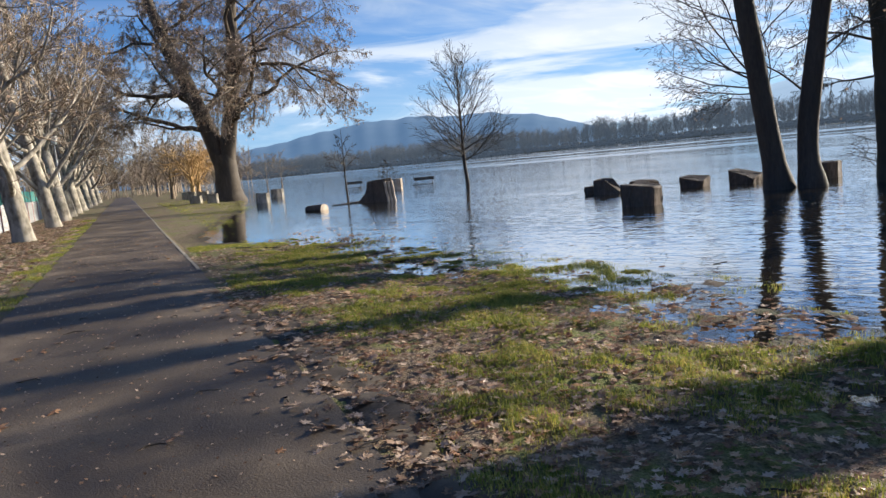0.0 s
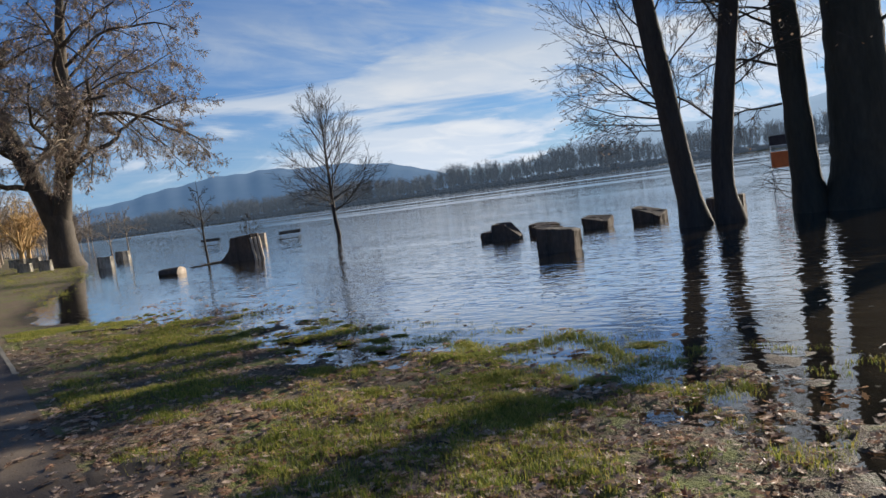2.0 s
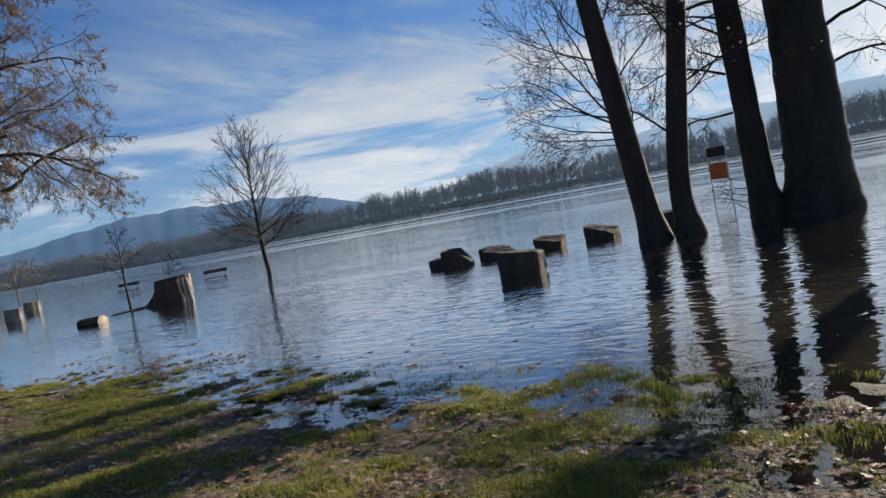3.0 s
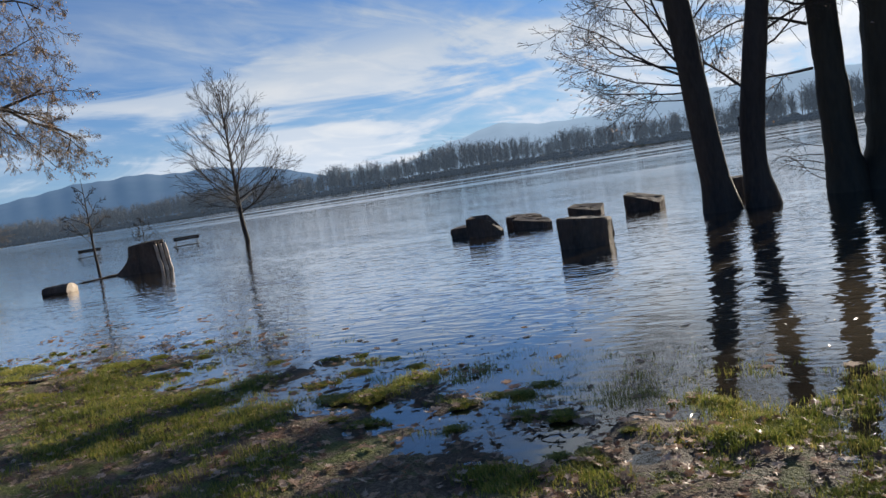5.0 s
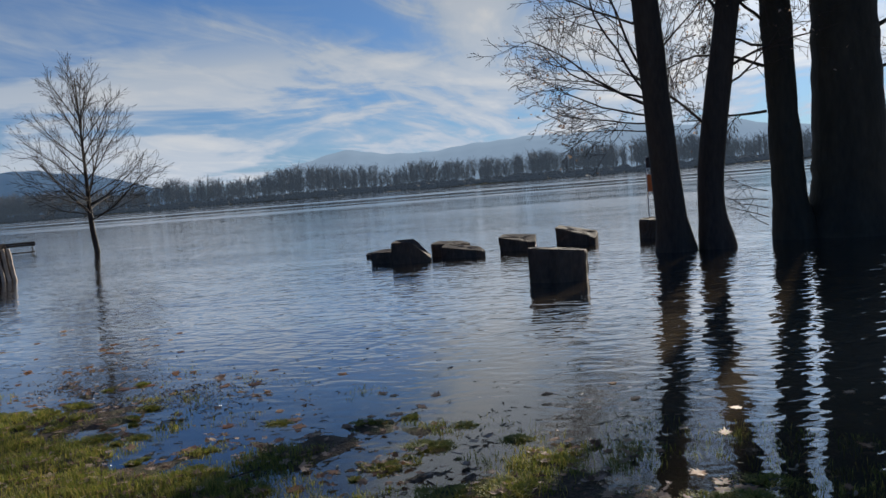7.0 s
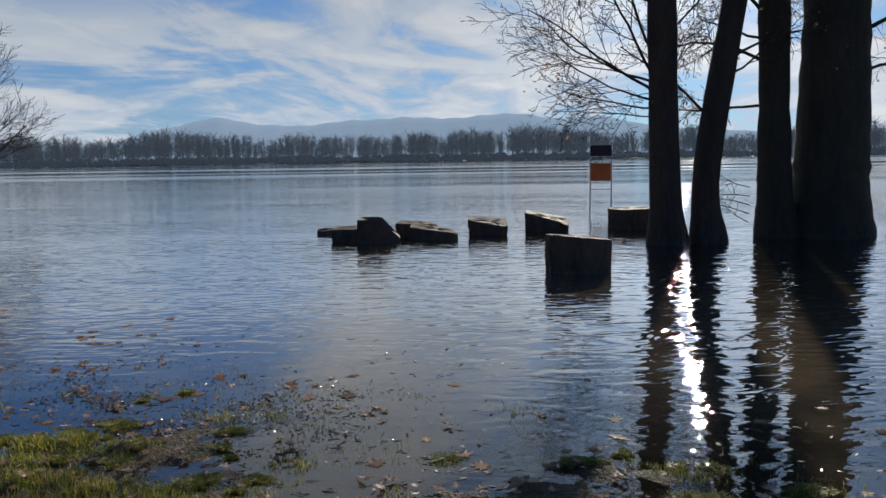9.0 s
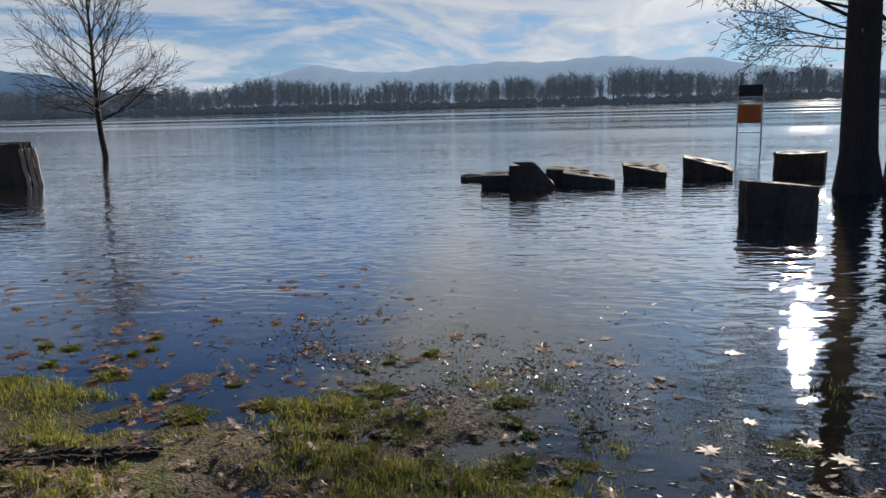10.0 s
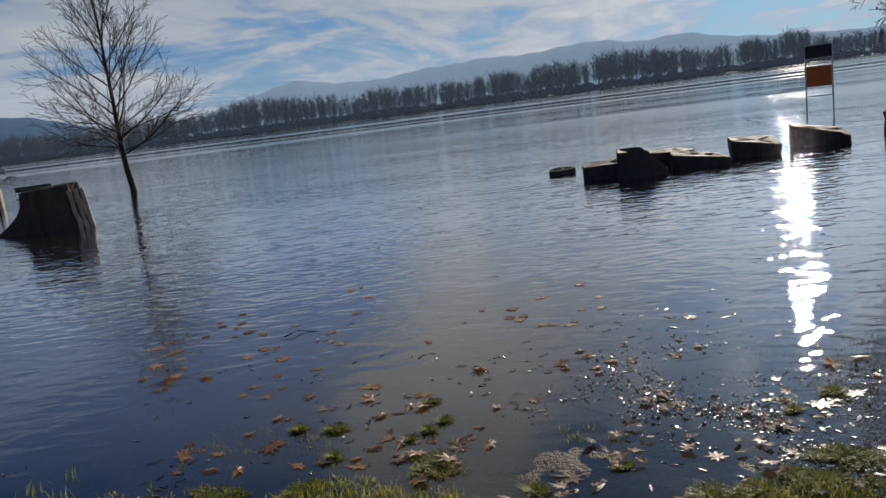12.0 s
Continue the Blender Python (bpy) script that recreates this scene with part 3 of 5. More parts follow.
def scrub(name, xs, ys, h, seed, mat, label):
    """A ragged thicket along a line."""
    rng = np.random.default_rng(seed)
    V, F = [], []
    for x, y in zip(xs, ys):
        z0 = float(ground_z(x, y)) - 0.1
        hh, w = h * rng.uniform(0.6, 1.25), h * rng.uniform(0.5, 0.9)
        k = len(V)
        n = 7
        for j, (zf, rf) in enumerate(((0, 1.0), (0.4, 1.1), (0.8, 0.7))):
            for i in range(n):
                a = 6.283 * i / n + j * 0.4
                r = w * rf * rng.uniform(0.7, 1.2)
                V.append((x + math.cos(a) * r, y + math.sin(a) * r, z0 + hh * zf * rng.uniform(0.85, 1.1)))
        V.append((x, y, z0 + hh))
        for j in range(2):
            F += [(k + j * n + i, k + j * n + (i + 1) % n, k + (j + 1) * n + (i + 1) % n, k + (j + 1) * n + i) for i in range(n)]
        F += [(k + 2 * n + i, k + 2 * n + (i + 1) % n, k + 3 * n) for i in range(n)]
    return tagged(mesh_object(name, V, F, mat), label, "bushes", kind="stuff")


# far undergrowth with the wood's blue emission, lifting it as haze would
SCRUB_HAZED = glow_backdrop(material("scrub", [(0.3, (0.04, 0.04, 0.038)), (0.7, (0.075, 0.07, 0.062))], scale=0.6, bump=0.8, bump_scale=4, dist=0.4), (0.20, 0.27, 0.36), 0.12)
_r = np.random.default_rng(8)
scrub("far_scrub", _r.uniform(-950, 750, 2200), 449 + _r.uniform(0, 14, 2200), 3.6, 9, SCRUB_HAZED, "dark undergrowth along the far bank")


# ---- trees standing in the flood ----
def pollard():
    """Leaning cut-off trunk with a fan of thin shoots from its side."""
    g = Grower(11, seg=0.22, wobble=0.09, up=0.035, kids=(8, 6, 4), ratio=(0.6, 0.5, 0.45), spread=(25, 55), min_r=0.0042)
    P, R = trunk_line(g, [(0, 0, -0.6), (0, 0, 0), (-0.09, -0.10, 0.6), (-0.22, -0.35, 2.2), (-0.36, -0.65, 4.0), (-0.50, -0.95, 5.9)],
                      [0.46, 0.42, 0.29, 0.26, 0.25, 0.22])
    for h, d, ln, r in ((2.35, (-0.9, 0.3, -0.1), 1.6, 0.016), (2.5, (-1, -0.2, -0.05), 2.0, 0.02), (2.6, (-1, -0.1, 0.1), 2.4, 0.024), (2.75, (-1, 0.2, 0.5), 3.0, 0.030),
                        (2.8, (-0.8, -0.4, 1.0), 3.2, 0.030), (2.9, (-0.9, 0.2, 0.3), 2.7, 0.026), (3.1, (-0.55, 0.1, 1.2), 3.4, 0.030), (3.6, (0.6, 0.3, 0.9), 2.4, 0.022),
                        (2.2, (0.35, 0.1, 0.9), 2.2, 0.02), (4.2, (-0.9, -0.1, 0.3), 2.6, 0.024), (4.6, (-0.8, 0.2, 0.7), 2.6, 0.026), (4.8, (0.5, -0.1, 0.9), 2.2, 0.024), (5.7, (-0.4, 0.2, 1), 2.4, 0.03)):
        g.limb((-0.09 * h, -0.16 * h, h), d, ln, r, depth=3)
    return finish_tree(g, "tree", 5.16, 12.22, 0, BARK_DARK, TWIG_DARK, "leaning pollarded tree trunk standing in floodwater", DEAD_LEAF, 0.06, 0.16)


def slim_tree():
    g = Grower(12, seg=0.3, wobble=0.11, up=0.03, droop=0.05, kids=(8, 7, 5), ratio=(0.55, 0.5, 0.45), min_r=0.0042)
    trunk_line(g, [(0.05, 0, -0.6), (0.03, 0, 0), (-0.08, 0, 0.7), (-0.06, 0, 1.6), (0.22, 0, 3.4), (0.55, 0, 5.5), (1.0, 0.1, 9.0)],
               [0.40, 0.36, 0.26, 0.245, 0.235, 0.21, 0.14], n=18)
    for h, d, ln, r in ((2.3, (-1, -0.1, 0.9), 2.2, 0.032), (3.1, (0.8, -0.1, 0.35), 1.6, 0.024), (3.4, (1, 0.1, 0.6), 2.2, 0.028), (4.3, (-0.7, 0.3, 0.8), 2.6, 0.035), (4.6, (0.7, 0.2, 0.2), 1.8, 0.026), (5.0, (0.8, -0.3, 0.7), 2.8, 0.05),
                        (5.6, (-0.9, -0.2, 0.5), 2.6, 0.05), (6.2, (-0.8, 0.1, 0.8), 2.8, 0.06), (6.8, (0.9, -0.1, 0.5), 2.6, 0.05), (7.4, (0.6, 0.4, 0.9), 2.4, 0.05), (8.8, (0.1, 0, 1), 2.5, 0.09)):
        g.limb((0.0 if h < 2.5 else 0.12 * h - 0.1, 0, h), d, ln, r, depth=2)
    return finish_tree(g, "tree", 5.92, 12.28, 0, BARK_DARK, TWIG_DARK, "slim bent dark tree standing in floodwater", DEAD_LEAF, 0.07, 0.2)


def twin_tree():
    """Old double-stemmed tree with a flared base."""
    g = Grower(13, seg=0.26, wobble=0.15, up=-0.01, droop=0.085, kids=(11, 8, 5), ratio=(0.5, 0.5, 0.45), spread=(35, 70), min_r=0.0042)
    trunk_line(g, [(0.02, 0, -0.7), (0.03, 0, 0), (0.08, 0, 0.7), (0.10, 0, 2.0), (0.08, 0, 4.5), (0.04, 0, 8), (0.05, 0.1, 12)], [1.10, 0.96, 0.76, 0.66, 0.61, 0.54, 0.36], n=44, rough=0.022)
    trunk_line(g, [(-0.98, -0.25, -0.7), (-1.04, -0.26, 0), (-1.13, -0.28, 0.7), (-1.18, -0.28, 2.0), (-1.26, -0.28, 4.5), (-1.36, -0.26, 8), (-1.5, -0.2, 11)],
               [0.56, 0.46, 0.34, 0.305, 0.29, 0.26, 0.2], n=44, rough=0.03)
    for h, d, ln, r in ((3.2, (1, 0.1, 0.1), 3.4, 0.035), (4.0, (0.9, -0.4, 0.3), 3.8, 0.045), (4.9, (1, 0.3, 0.3), 3.8, 0.045), (5.8, (0.9, 0.1, 0.5), 4.0, 0.05), (7.2, (0.8, -0.2, 0.6), 4.5, 0.09),
                        (8.5, (-0.3, 0.9, 0.7), 4.5, 0.12), (9.5, (0.6, 0.5, 0.8), 4, 0.12), (11.8, (0.1, 0.1, 1), 4, 0.25)):
        g.limb((0.55 * d[0], 0.3 * d[1], h), d, ln, r, depth=3)
    for h, d, ln, r in ((2.6, (-0.9, 0.2, 0.1), 1.7, 0.03), (3.5, (-1, 0.3, 0.3), 2.2, 0.035), (4.4, (-0.9, -0.3, 0.4), 2.4, 0.034), (3.9, (-0.8, 0.6, 0.5), 2.0, 0.028), (4.8, (-0.9, 0.1, 0.2), 2.2, 0.03), (5.2, (-0.9, 0.4, 0.3), 2.8, 0.045), (6.5, (-0.8, 0.5, 0.5), 3.2, 0.07),
                        (8.0, (-0.9, 0.1, 0.7), 3.2, 0.09), (10.8, (-0.2, 0, 1), 3.5, 0.15)):
        g.limb((-1.32 + 0.2 * d[0], -0.28, h), d, ln, r, depth=3)
    for k in range(5):
        g.limb((-1.45, 0.2, 0.25 + 0.18 * k), (-1, 0.1, 0.25), 0.9, 0.012, level=1, depth=2)
    return finish_tree(g, "tree", 8.66, 13.5, 0, BARK_BIG, TWIG_DARK, "massive double-stemmed tree with mossy dark bark in floodwater", DEAD_LEAF, 0.07, 0.06, trunk_sides=22)


def shore_tree(x, y, r, seed, label, lean=(0.0, 0.0)):
    g = Grower(seed, seg=0.4, wobble=0.12, up=0.03, kids=(6, 6, 5), ratio=(0.55, 0.5, 0.45), min_r=0.006)
    trunk_line(g, [(0, 0, -0.6), (0, 0, 0), (0, 0, 0.6), (lean[0] * 0.3, lean[1] * 0.3, 3), (lean[0], lean[1], 10)], [r * 1.5, r * 1.35, r * 1.05, r, r * 0.7], n=18)
    for k in range(7):
        a, h = g.rng.uniform(0, 6.28), 4.2 + k * 0.9
        g.limb((lean[0] * h / 10, lean[1] * h / 10, h), (math.cos(a), math.sin(a), 0.9), 4.2, 0.085, depth=2)
    return finish_tree(g, "tree", x, y, 0, BARK_DARK, TWIG_DARK, label, DEAD_LEAF, 0.07, 0.1)


pollard()
slim_tree()
twin_tree()
shore_tree(11.15, 9.3, 0.30, 21, "dark slightly leaning tree trunk standing in floodwater", (-0.75, 0.0))
shore_tree(14.7, 8.6, 0.62, 22, "broad dark tree at the flooded bank", (0.2, 0.0))


def lone_tree():
    """Young bare tree with a wide, rounded crown."""
    g = Grower(31, seg=0.35, wobble=0.06, up=0.045, kids=(9, 7, 4), ratio=(0.5, 0.5, 0.45), spread=(24, 46), min_r=0.006)
    trunk_line(g, [(0.10, 0, -0.9), (0.05, 0, 0), (-0.05, 0, 0.7), (-0.14, 0.05, 1.4), (-0.10, 0.05, 4.2), (-0.08, 0, 7.4)], [0.15, 0.125, 0.11, 0.10, 0.055, 0.02], n=14)
    for k in range(24):
        a = k * 2.4
        h = 1.35 + 5.0 * (k / 24)
        el = 0.30 + 1.5 * k / 24
        g.limb((-0.12, 0.04, h), (math.cos(a), math.sin(a), el), 3.5 - 1.6 * k / 24, 0.038 - 0.015 * k / 24, depth=2, start=0.2)
    for k in range(9):
        a = k * 2.4 + 0.7
        g.limb((-0.12, 0.04, 1.5 + 0.11 * k), (math.cos(a), math.sin(a), 0.22 + 0.03 * k), 2.3 + 0.9 * abs(math.cos(a)), 0.026, depth=2, start=0.2, up=0.012)
    return finish_tree(g, "tree", -17.35, 26.3, 0, BARK_DARK, TWIG_DARK, "young bare tree with rounded crown in open floodwater")


def sapling(x, y, h, seed, label, bark=BARK_DARK, twig=TWIG_DARK, droop=0.0, crown=0.45):
    g = Grower(seed, seg=0.25, wobble=0.10, up=0.04, droop=droop, kids=(5, 5, 4), ratio=(0.5, 0.5, 0.4), spread=(30, 60), min_r=0.008)
    P, R = trunk_line(g, [(0, 0, -0.4), (0.03, 0, 0), (-0.05, 0, h * 0.3), (0.03, 0, h * 0.65), (0, 0, h)], [0.018 * h, 0.016 * h, 0.012 * h, 0.006 * h, 0.008], n=10)
    for k in range(9):
        a, t = k * 2.4 + seed, 0.32 + 0.6 * k / 9
        g.limb((0, 0, h * t), (math.cos(a), math.sin(a), 0.8), h * crown * (1.1 - t), 0.005 * h, depth=2)
    z = float(ground_z(x, y))
    return finish_tree(g, "tree", x, y, max(0.0, z), bark, twig, label, category="tree")


lone_tree()
sapling(-16.0, 15.8, 3.5, 41, "thin bare sapling leaning out of floodwater")
sapling(-19.6, 22.0, 2.0, 42, "small bare sapling in floodwater")
sapling(-33.6, 23.7, 3.3, 43, "small drooping bare tree at the flooded bank", TWIG_WARM, TWIG_WARM, 0.12, 0.7)
sapling(-35.6, 26.4, 3.5, 44, "small drooping bare tree at the flooded bank", TWIG_WARM, TWIG_WARM, 0.12, 0.7)


# ---- the old plane tree and the avenue ----
def old_plane():
    """Huge forked plane tree with drooping outer twigs and withered leaves."""
    g = Grower(51, seg=0.7, wobble=0.19, up=0.02, droop=0.075, kids=(6, 6, 7, 9), ratio=(0.55, 0.52, 0.5, 0.5), spread=(35, 70), min_r=0.011)
    trunk_line(g, [(0, 0, -0.4), (0, 0, 0), (0, 0, 1.0), (0.03, 0, 2.4), (0.05, 0, 3.4)], [1.5, 1.2, 0.92, 0.86, 0.72], n=14, rough=0.03)
    ax = np.array((0.89, 0.45, 0.0))
    left = [(0, 0, 2.0), tuple(-ax * 0.75 + (0, 0, 4.6)), tuple(-ax * 2.5 + (0, 0, 9.2)), tuple(-ax * 4.6 + (0, 0, 14.5)), tuple(-ax * 5.6 + (0, 0, 19))]
    right = [(0, 0, 2.0), tuple(ax * 0.55 + (0, 0, 4.6)), tuple(ax * 1.65 + (0, 0, 9.2)), tuple(ax * 2.1 + (0, 0, 14.5)), tuple(ax * 3.2 + (0, 0, 20))]
    for pts, rr in ((left, (0.72, 0.66, 0.56, 0.36, 0.14)), (right, (0.66, 0.58, 0.52, 0.34, 0.14))):
        P, R = trunk_line(g, pts, rr, n=16)
        for k in range(12):
            i = 4 + k
            a = k * 2.4 + len(pts)
            side = 1.0 if pts is right else -1.0
            d = np.array((math.cos(a), math.sin(a), 0.55)) + ax * side * 0.5
            g.limb(P[min(i, 15)], d, (10.2 if side > 0 else 7.0) - 0.25 * k, R[min(i, 15)] * 0.32, depth=4)
    g.limb(ax * 0.6 + (0, 0, 5.6), ax + np.array((0, 0, 0.3)), 11.0, 0.26, depth=4, up=0.04)
    g.limb(ax * 1.0 + (0, 0, 7.5), ax + np.array((0.2, -0.4, 0.35)), 11.0, 0.2, depth=4, up=0.02)
    g.limb(ax * 1.2 + (0, 0, 6.2), ax + np.array((-0.1, -0.2, 0.25)), 9.5, 0.16, depth=4, up=-0.02)
    g.limb(ax * 1.6 + (0, 0, 9.0), ax + np.array((0.2, 0.3, 0.2)), 10.0, 0.16, depth=4, up=-0.03)
    g.limb(-ax * 2.0 + (0, 0, 8), -ax + np.array((0.1, -0.5, 0.3)), 7.5, 0.2, depth=4, up=0.02)
    return finish_tree(g, "tree", -38.7, 23.75, 0.12, BARK_OLD, TWIG_WARM, "huge old forked plane tree with withered leaves", DEAD_LEAF, 0.13, 0.24, trunk_sides=20)


def avenue_tree(x, y, h, r, seed, lean):
    g = Grower(seed, seg=0.7, wobble=0.16, up=0.05, kids=(6, 7, 7), ratio=(0.58, 0.55, 0.5), spread=(28, 62), min_r=0.012)
    P, R = trunk_line(g, [(0, 0, -0.2), (0, 0, 0.1), (lean[0] * 0.2, lean[1] * 0.2, h * 0.2), (lean[0] * 0.6, lean[1] * 0.6, h * 0.5), (lean[0], lean[1], h)],
                      [r * 1.3, r * 1.05, r * 0.85, r * 0.62, r * 0.22], n=14)
    for k in range(12):
        i = 5 + (3 * k) // 4
        a = k * 2.4 + seed
        d = np.array((math.cos(a), math.sin(a), 0.85))
        g.limb(P[min(i, 13)], d, h * (0.45 - 0.02 * k), R[min(i, 13)] * 0.36, depth=3)
    return finish_tree(g, "tree", x, y, float(ground_z(x, y)), BARK_PLANE, TWIG_WARM, "leaning pale-barked plane tree lining the footpath", DEAD_LEAF, 0.14, 0.12,
                       group="avenue of plane trees along the path")


old_plane()
for k, (x, y, r) in enumerate(((-16.1, 1.3, 0.33), (-25.8, 6.0, 0.33), (-33.3, 9.4, 0.42), (-40.8, 12.8, 0.42), (-48.0, 16.2, 0.42), (-55.5, 19.8, 0.42), (-66.0, 24.8, 0.42), (-79.0, 31.0, 0.42), (-95.0, 38.6, 0.42))):
    avenue_tree(x, y, 13 + (k * 37 % 5) * 0.6, r, 60 + k, (-2.3 - 0.3 * (k % 3), -0.6 - 0.5 * (k % 2)))


# ---- cut trunk sections and stumps ----
def log_block(name, x, y, outline, z_low, tops, label, seed, turn=0.0, taper=1.0, bark=WOOD_WET, cut=WOOD_TOP, group=""):
    """A sawn trunk section: an uneven outline in plan, sides with bark ridges, and a sawn top whose height runs over the outline."""
    rng = np.random.default_rng(seed)
    t = root(name, x, y, 0, turn, label=label, category="log", group=group)
    n, pts, hs = 0, [], []
    # cut the corners of the outline, so that its edges are worn but still angular
    ring_pts = [np.array((*o, h)) for o, h in zip(outline, tops)]
    for w in (0.93, 0.8):
        ring_pts = [p for i in range(len(ring_pts)) for p in (w * ring_pts[i] + (1 - w) * ring_pts[(i + 1) % len(ring_pts)], (1 - w) * ring_pts[i] + w * ring_pts[(i + 1) % len(ring_pts)])]
    outline, tops = [(p[0], p[1]) for p in ring_pts], [p[2] for p in ring_pts]
    m = len(outline)
    for i in range(m):
        a, b = np.array(outline[i]), np.array(outline[(i + 1) % m])
        for k in range(2):
            f = k / 2
            q = a + (b - a) * f
            if k:
                q = q * (1 + rng.normal(0, 0.015))
            pts.append(q)
            hs.append(tops[i] + (tops[(i + 1) % m] - tops[i]) * f)
    pts, hs = np.array(pts), np.array(hs)
    n = len(pts)
    V, F = [], []
    levels = (0.0, 0.2, 0.36, 0.5, 0.64, 0.78, 0.95, 1.0)
    for j, l in enumerate(levels):
        sc = 1 + (taper - 1) * (1 - l) ** 1.6
        if j == len(levels) - 1:
            sc *= 0.975
        for p, h in zip(pts, hs):
            w = sc * (1 + rng.normal(0, 0.016))
            V.append((p[0] * w, p[1] * w, z_low + (h - z_low) * l))
    for j in range(len(levels) - 1):
        F += [(j * n + i, j * n + (i + 1) % n, (j + 1) * n + (i + 1) % n, (j + 1) * n + i) for i in range(n)]
    mesh_object("bark", V, F, bark, t)
    top = [V[(len(levels) - 1) * n + i] for i in range(n)]
    c = np.mean(top, axis=0)
    W, G = list(top), []
    for sc in (0.66, 0.33):
        W += [tuple(c + (np.array(p) - c) * sc + (0, 0, rng.normal(0, 0.006))) for p in top]
    W.append(tuple(c))
    for j in range(2):
        G += [(j * n + i, j * n + (i + 1) % n, (j + 1) * n + (i + 1) % n, (j + 1) * n + i) for i in range(n)]
    G += [(2 * n + i, 2 * n + (i + 1) % n, 3 * n) for i in range(n)]
    mesh_object("sawn_face", W, G, cut, t, "weathered sawn wood face")
    return t


def ring(rx, ry, n=8, jit=0.08, seed=0):
    rng = np.random.default_rng(seed)
    return [(math.cos(6.283 * i / n) * rx * (1 + rng.normal(0, jit)), math.sin(6.283 * i / n) * ry * (1 + rng.normal(0, jit))) for i in range(n)]


BLOCKS = "sawn trunk sections lying in the floodwater"
log_block("log_section", 2.95, 8.95, [(-0.44, -0.26), (-0.02, -0.46), (0.45, -0.26), (0.48, 0.15), (0.25, 0.42), (-0.3, 0.44), (-0.47, 0.12)], -0.4,
          [0.55, 0.53, 0.47, 0.44, 0.46, 0.50, 0.53], "large upright sawn trunk section standing in floodwater", 1, taper=0.95, cut=WOOD_GREY, group=BLOCKS)
log_block("log_section", -0.98, 13.62, [(-0.44, -0.30), (0.28, -0.34), (0.5, 0.0), (0.38, 0.34), (-0.4, 0.34)], -0.3, [0.24, 0.26, 0.28, 0.3, 0.26],
          "dark wet trunk section lying in floodwater", 2, taper=0.9, group=BLOCKS)
log_block("log_section", -0.42, 13.12, [(-0.40, -0.16), (0.08, -0.26), (0.46, -0.10), (0.40, 0.22), (0.06, 0.28), (-0.38, 0.26)], -0.3, [0.46, 0.48, 0.10, 0.14, 0.50, 0.50],
          "dark wet slant-sided trunk section standing in floodwater", 3, taper=1.08, group=BLOCKS)
log_block("log_section", -1.75, 15.0, ring(0.30, 0.16, 7, 0.1, 4), -0.2, [0.10, 0.12, 0.14, 0.1, 0.08, 0.08, 0.1], "small low log end breaking the floodwater", 4, group=BLOCKS)
log_block("log_section", 0.25, 14.25, [(-0.40, -0.22), (0.3, -0.3), (0.5, 0.1), (0.25, 0.35), (-0.34, 0.3)], -0.3, [0.30, 0.28, 0.26, 0.30, 0.33],
          "dark wet trunk section lying in floodwater", 5, group=BLOCKS)
log_block("log_section", 0.68, 13.68, [(-0.5, -0.15), (0.40, -0.40), (0.52, -0.2), (0.35, 0.2), (-0.45, 0.28)], -0.3, [0.26, 0.16, 0.13, 0.2, 0.30],
          "dark wet split trunk section lying in floodwater", 6, group=BLOCKS)
log_block("log_section", 1.86, 14.55, [(-0.46, -0.22), (0.25, -0.52), (0.40, -0.4), (0.42, 0.2), (-0.40, 0.35)], -0.3, [0.33, 0.22, 0.20, 0.32, 0.37],
          "flat-topped sawn trunk section in floodwater", 7, taper=0.82, group=BLOCKS)
log_block("log_section", 3.2, 15.1, [(-0.50, -0.12), (0.25, -0.55), (0.42, -0.55), (0.5, 0.1), (-0.42, 0.4)], -0.3, [0.42, 0.24, 0.16, 0.28, 0.45],
          "slant-topped sawn trunk section in floodwater", 8, taper=0.95, group=BLOCKS)
log_block("log_section", 5.28, 15.6, [(-0.60, -0.03), (-0.35, -0.40), (0.24, -0.52), (0.40, -0.2), (0.40, 0.3), (-0.1, 0.5), (-0.5, 0.35)], -0.3,
          [0.44, 0.44, 0.47, 0.48, 0.46, 0.46, 0.45], "squat round trunk section in floodwater", 9, group=BLOCKS)


def tall_stump():
    """Stump flared to one side, with a bare split face on the other."""
    t = log_block("tree_stump", -12.95, 15.15, [(-0.66, -0.22), (-0.1, -0.42), (0.46, -0.28), (0.6, 0.1), (0.3, 0.42), (-0.35, 0.4), (-0.68, 0.15)], -0.5,
                  [0.93, 0.96, 1.0, 1.02, 1.02, 0.98, 0.95], "tall stump with flared base and bright split side", 10, taper=1.0)
    bark = t.children[0]
    for v in bark.data.vertices:
        f = max(0.0, 1 - (v.co.z + 0.1) / 0.85)
        if v.co.x < 0:
            v.co.x -= 0.95 * f ** 1.7 * min(1.0, -v.co.x / 0.5)
        else:
            v.co.x += 0.18 * f * min(1.0, v.co.x / 0.5)
    V, F = [], []
    rng = np.random.default_rng(77)
    for k in range(3):
        x0, y0, w = 0.50 + 0.06 * k, -0.30 + 0.15 * k, 0.13
        a = len(V)
        for j in range(6):
            z = -0.3 + 0.235 * j
            out = 0.14 * max(0, 1 - z) + rng.normal(0, 0.008)
            V += [(x0 + out + 0.02, y0, z), (x0 + out + 0.065, y0 + w * 0.5, z), (x0 + out + 0.03, y0 + w, z + 0.02)]
        for j in range(5):
            b0 = a + j * 3
            F += [(b0, b0 + 1, b0 + 4, b0 + 3), (b0 + 1, b0 + 2, b0 + 5, b0 + 4)]
    ob = mesh_object("split_face", V, F, WOOD_CUT, t, "bright bare split wood")
    ob.modifiers.new("thick", "SOLIDIFY").thickness = 0.03
    return t


tall_stump()


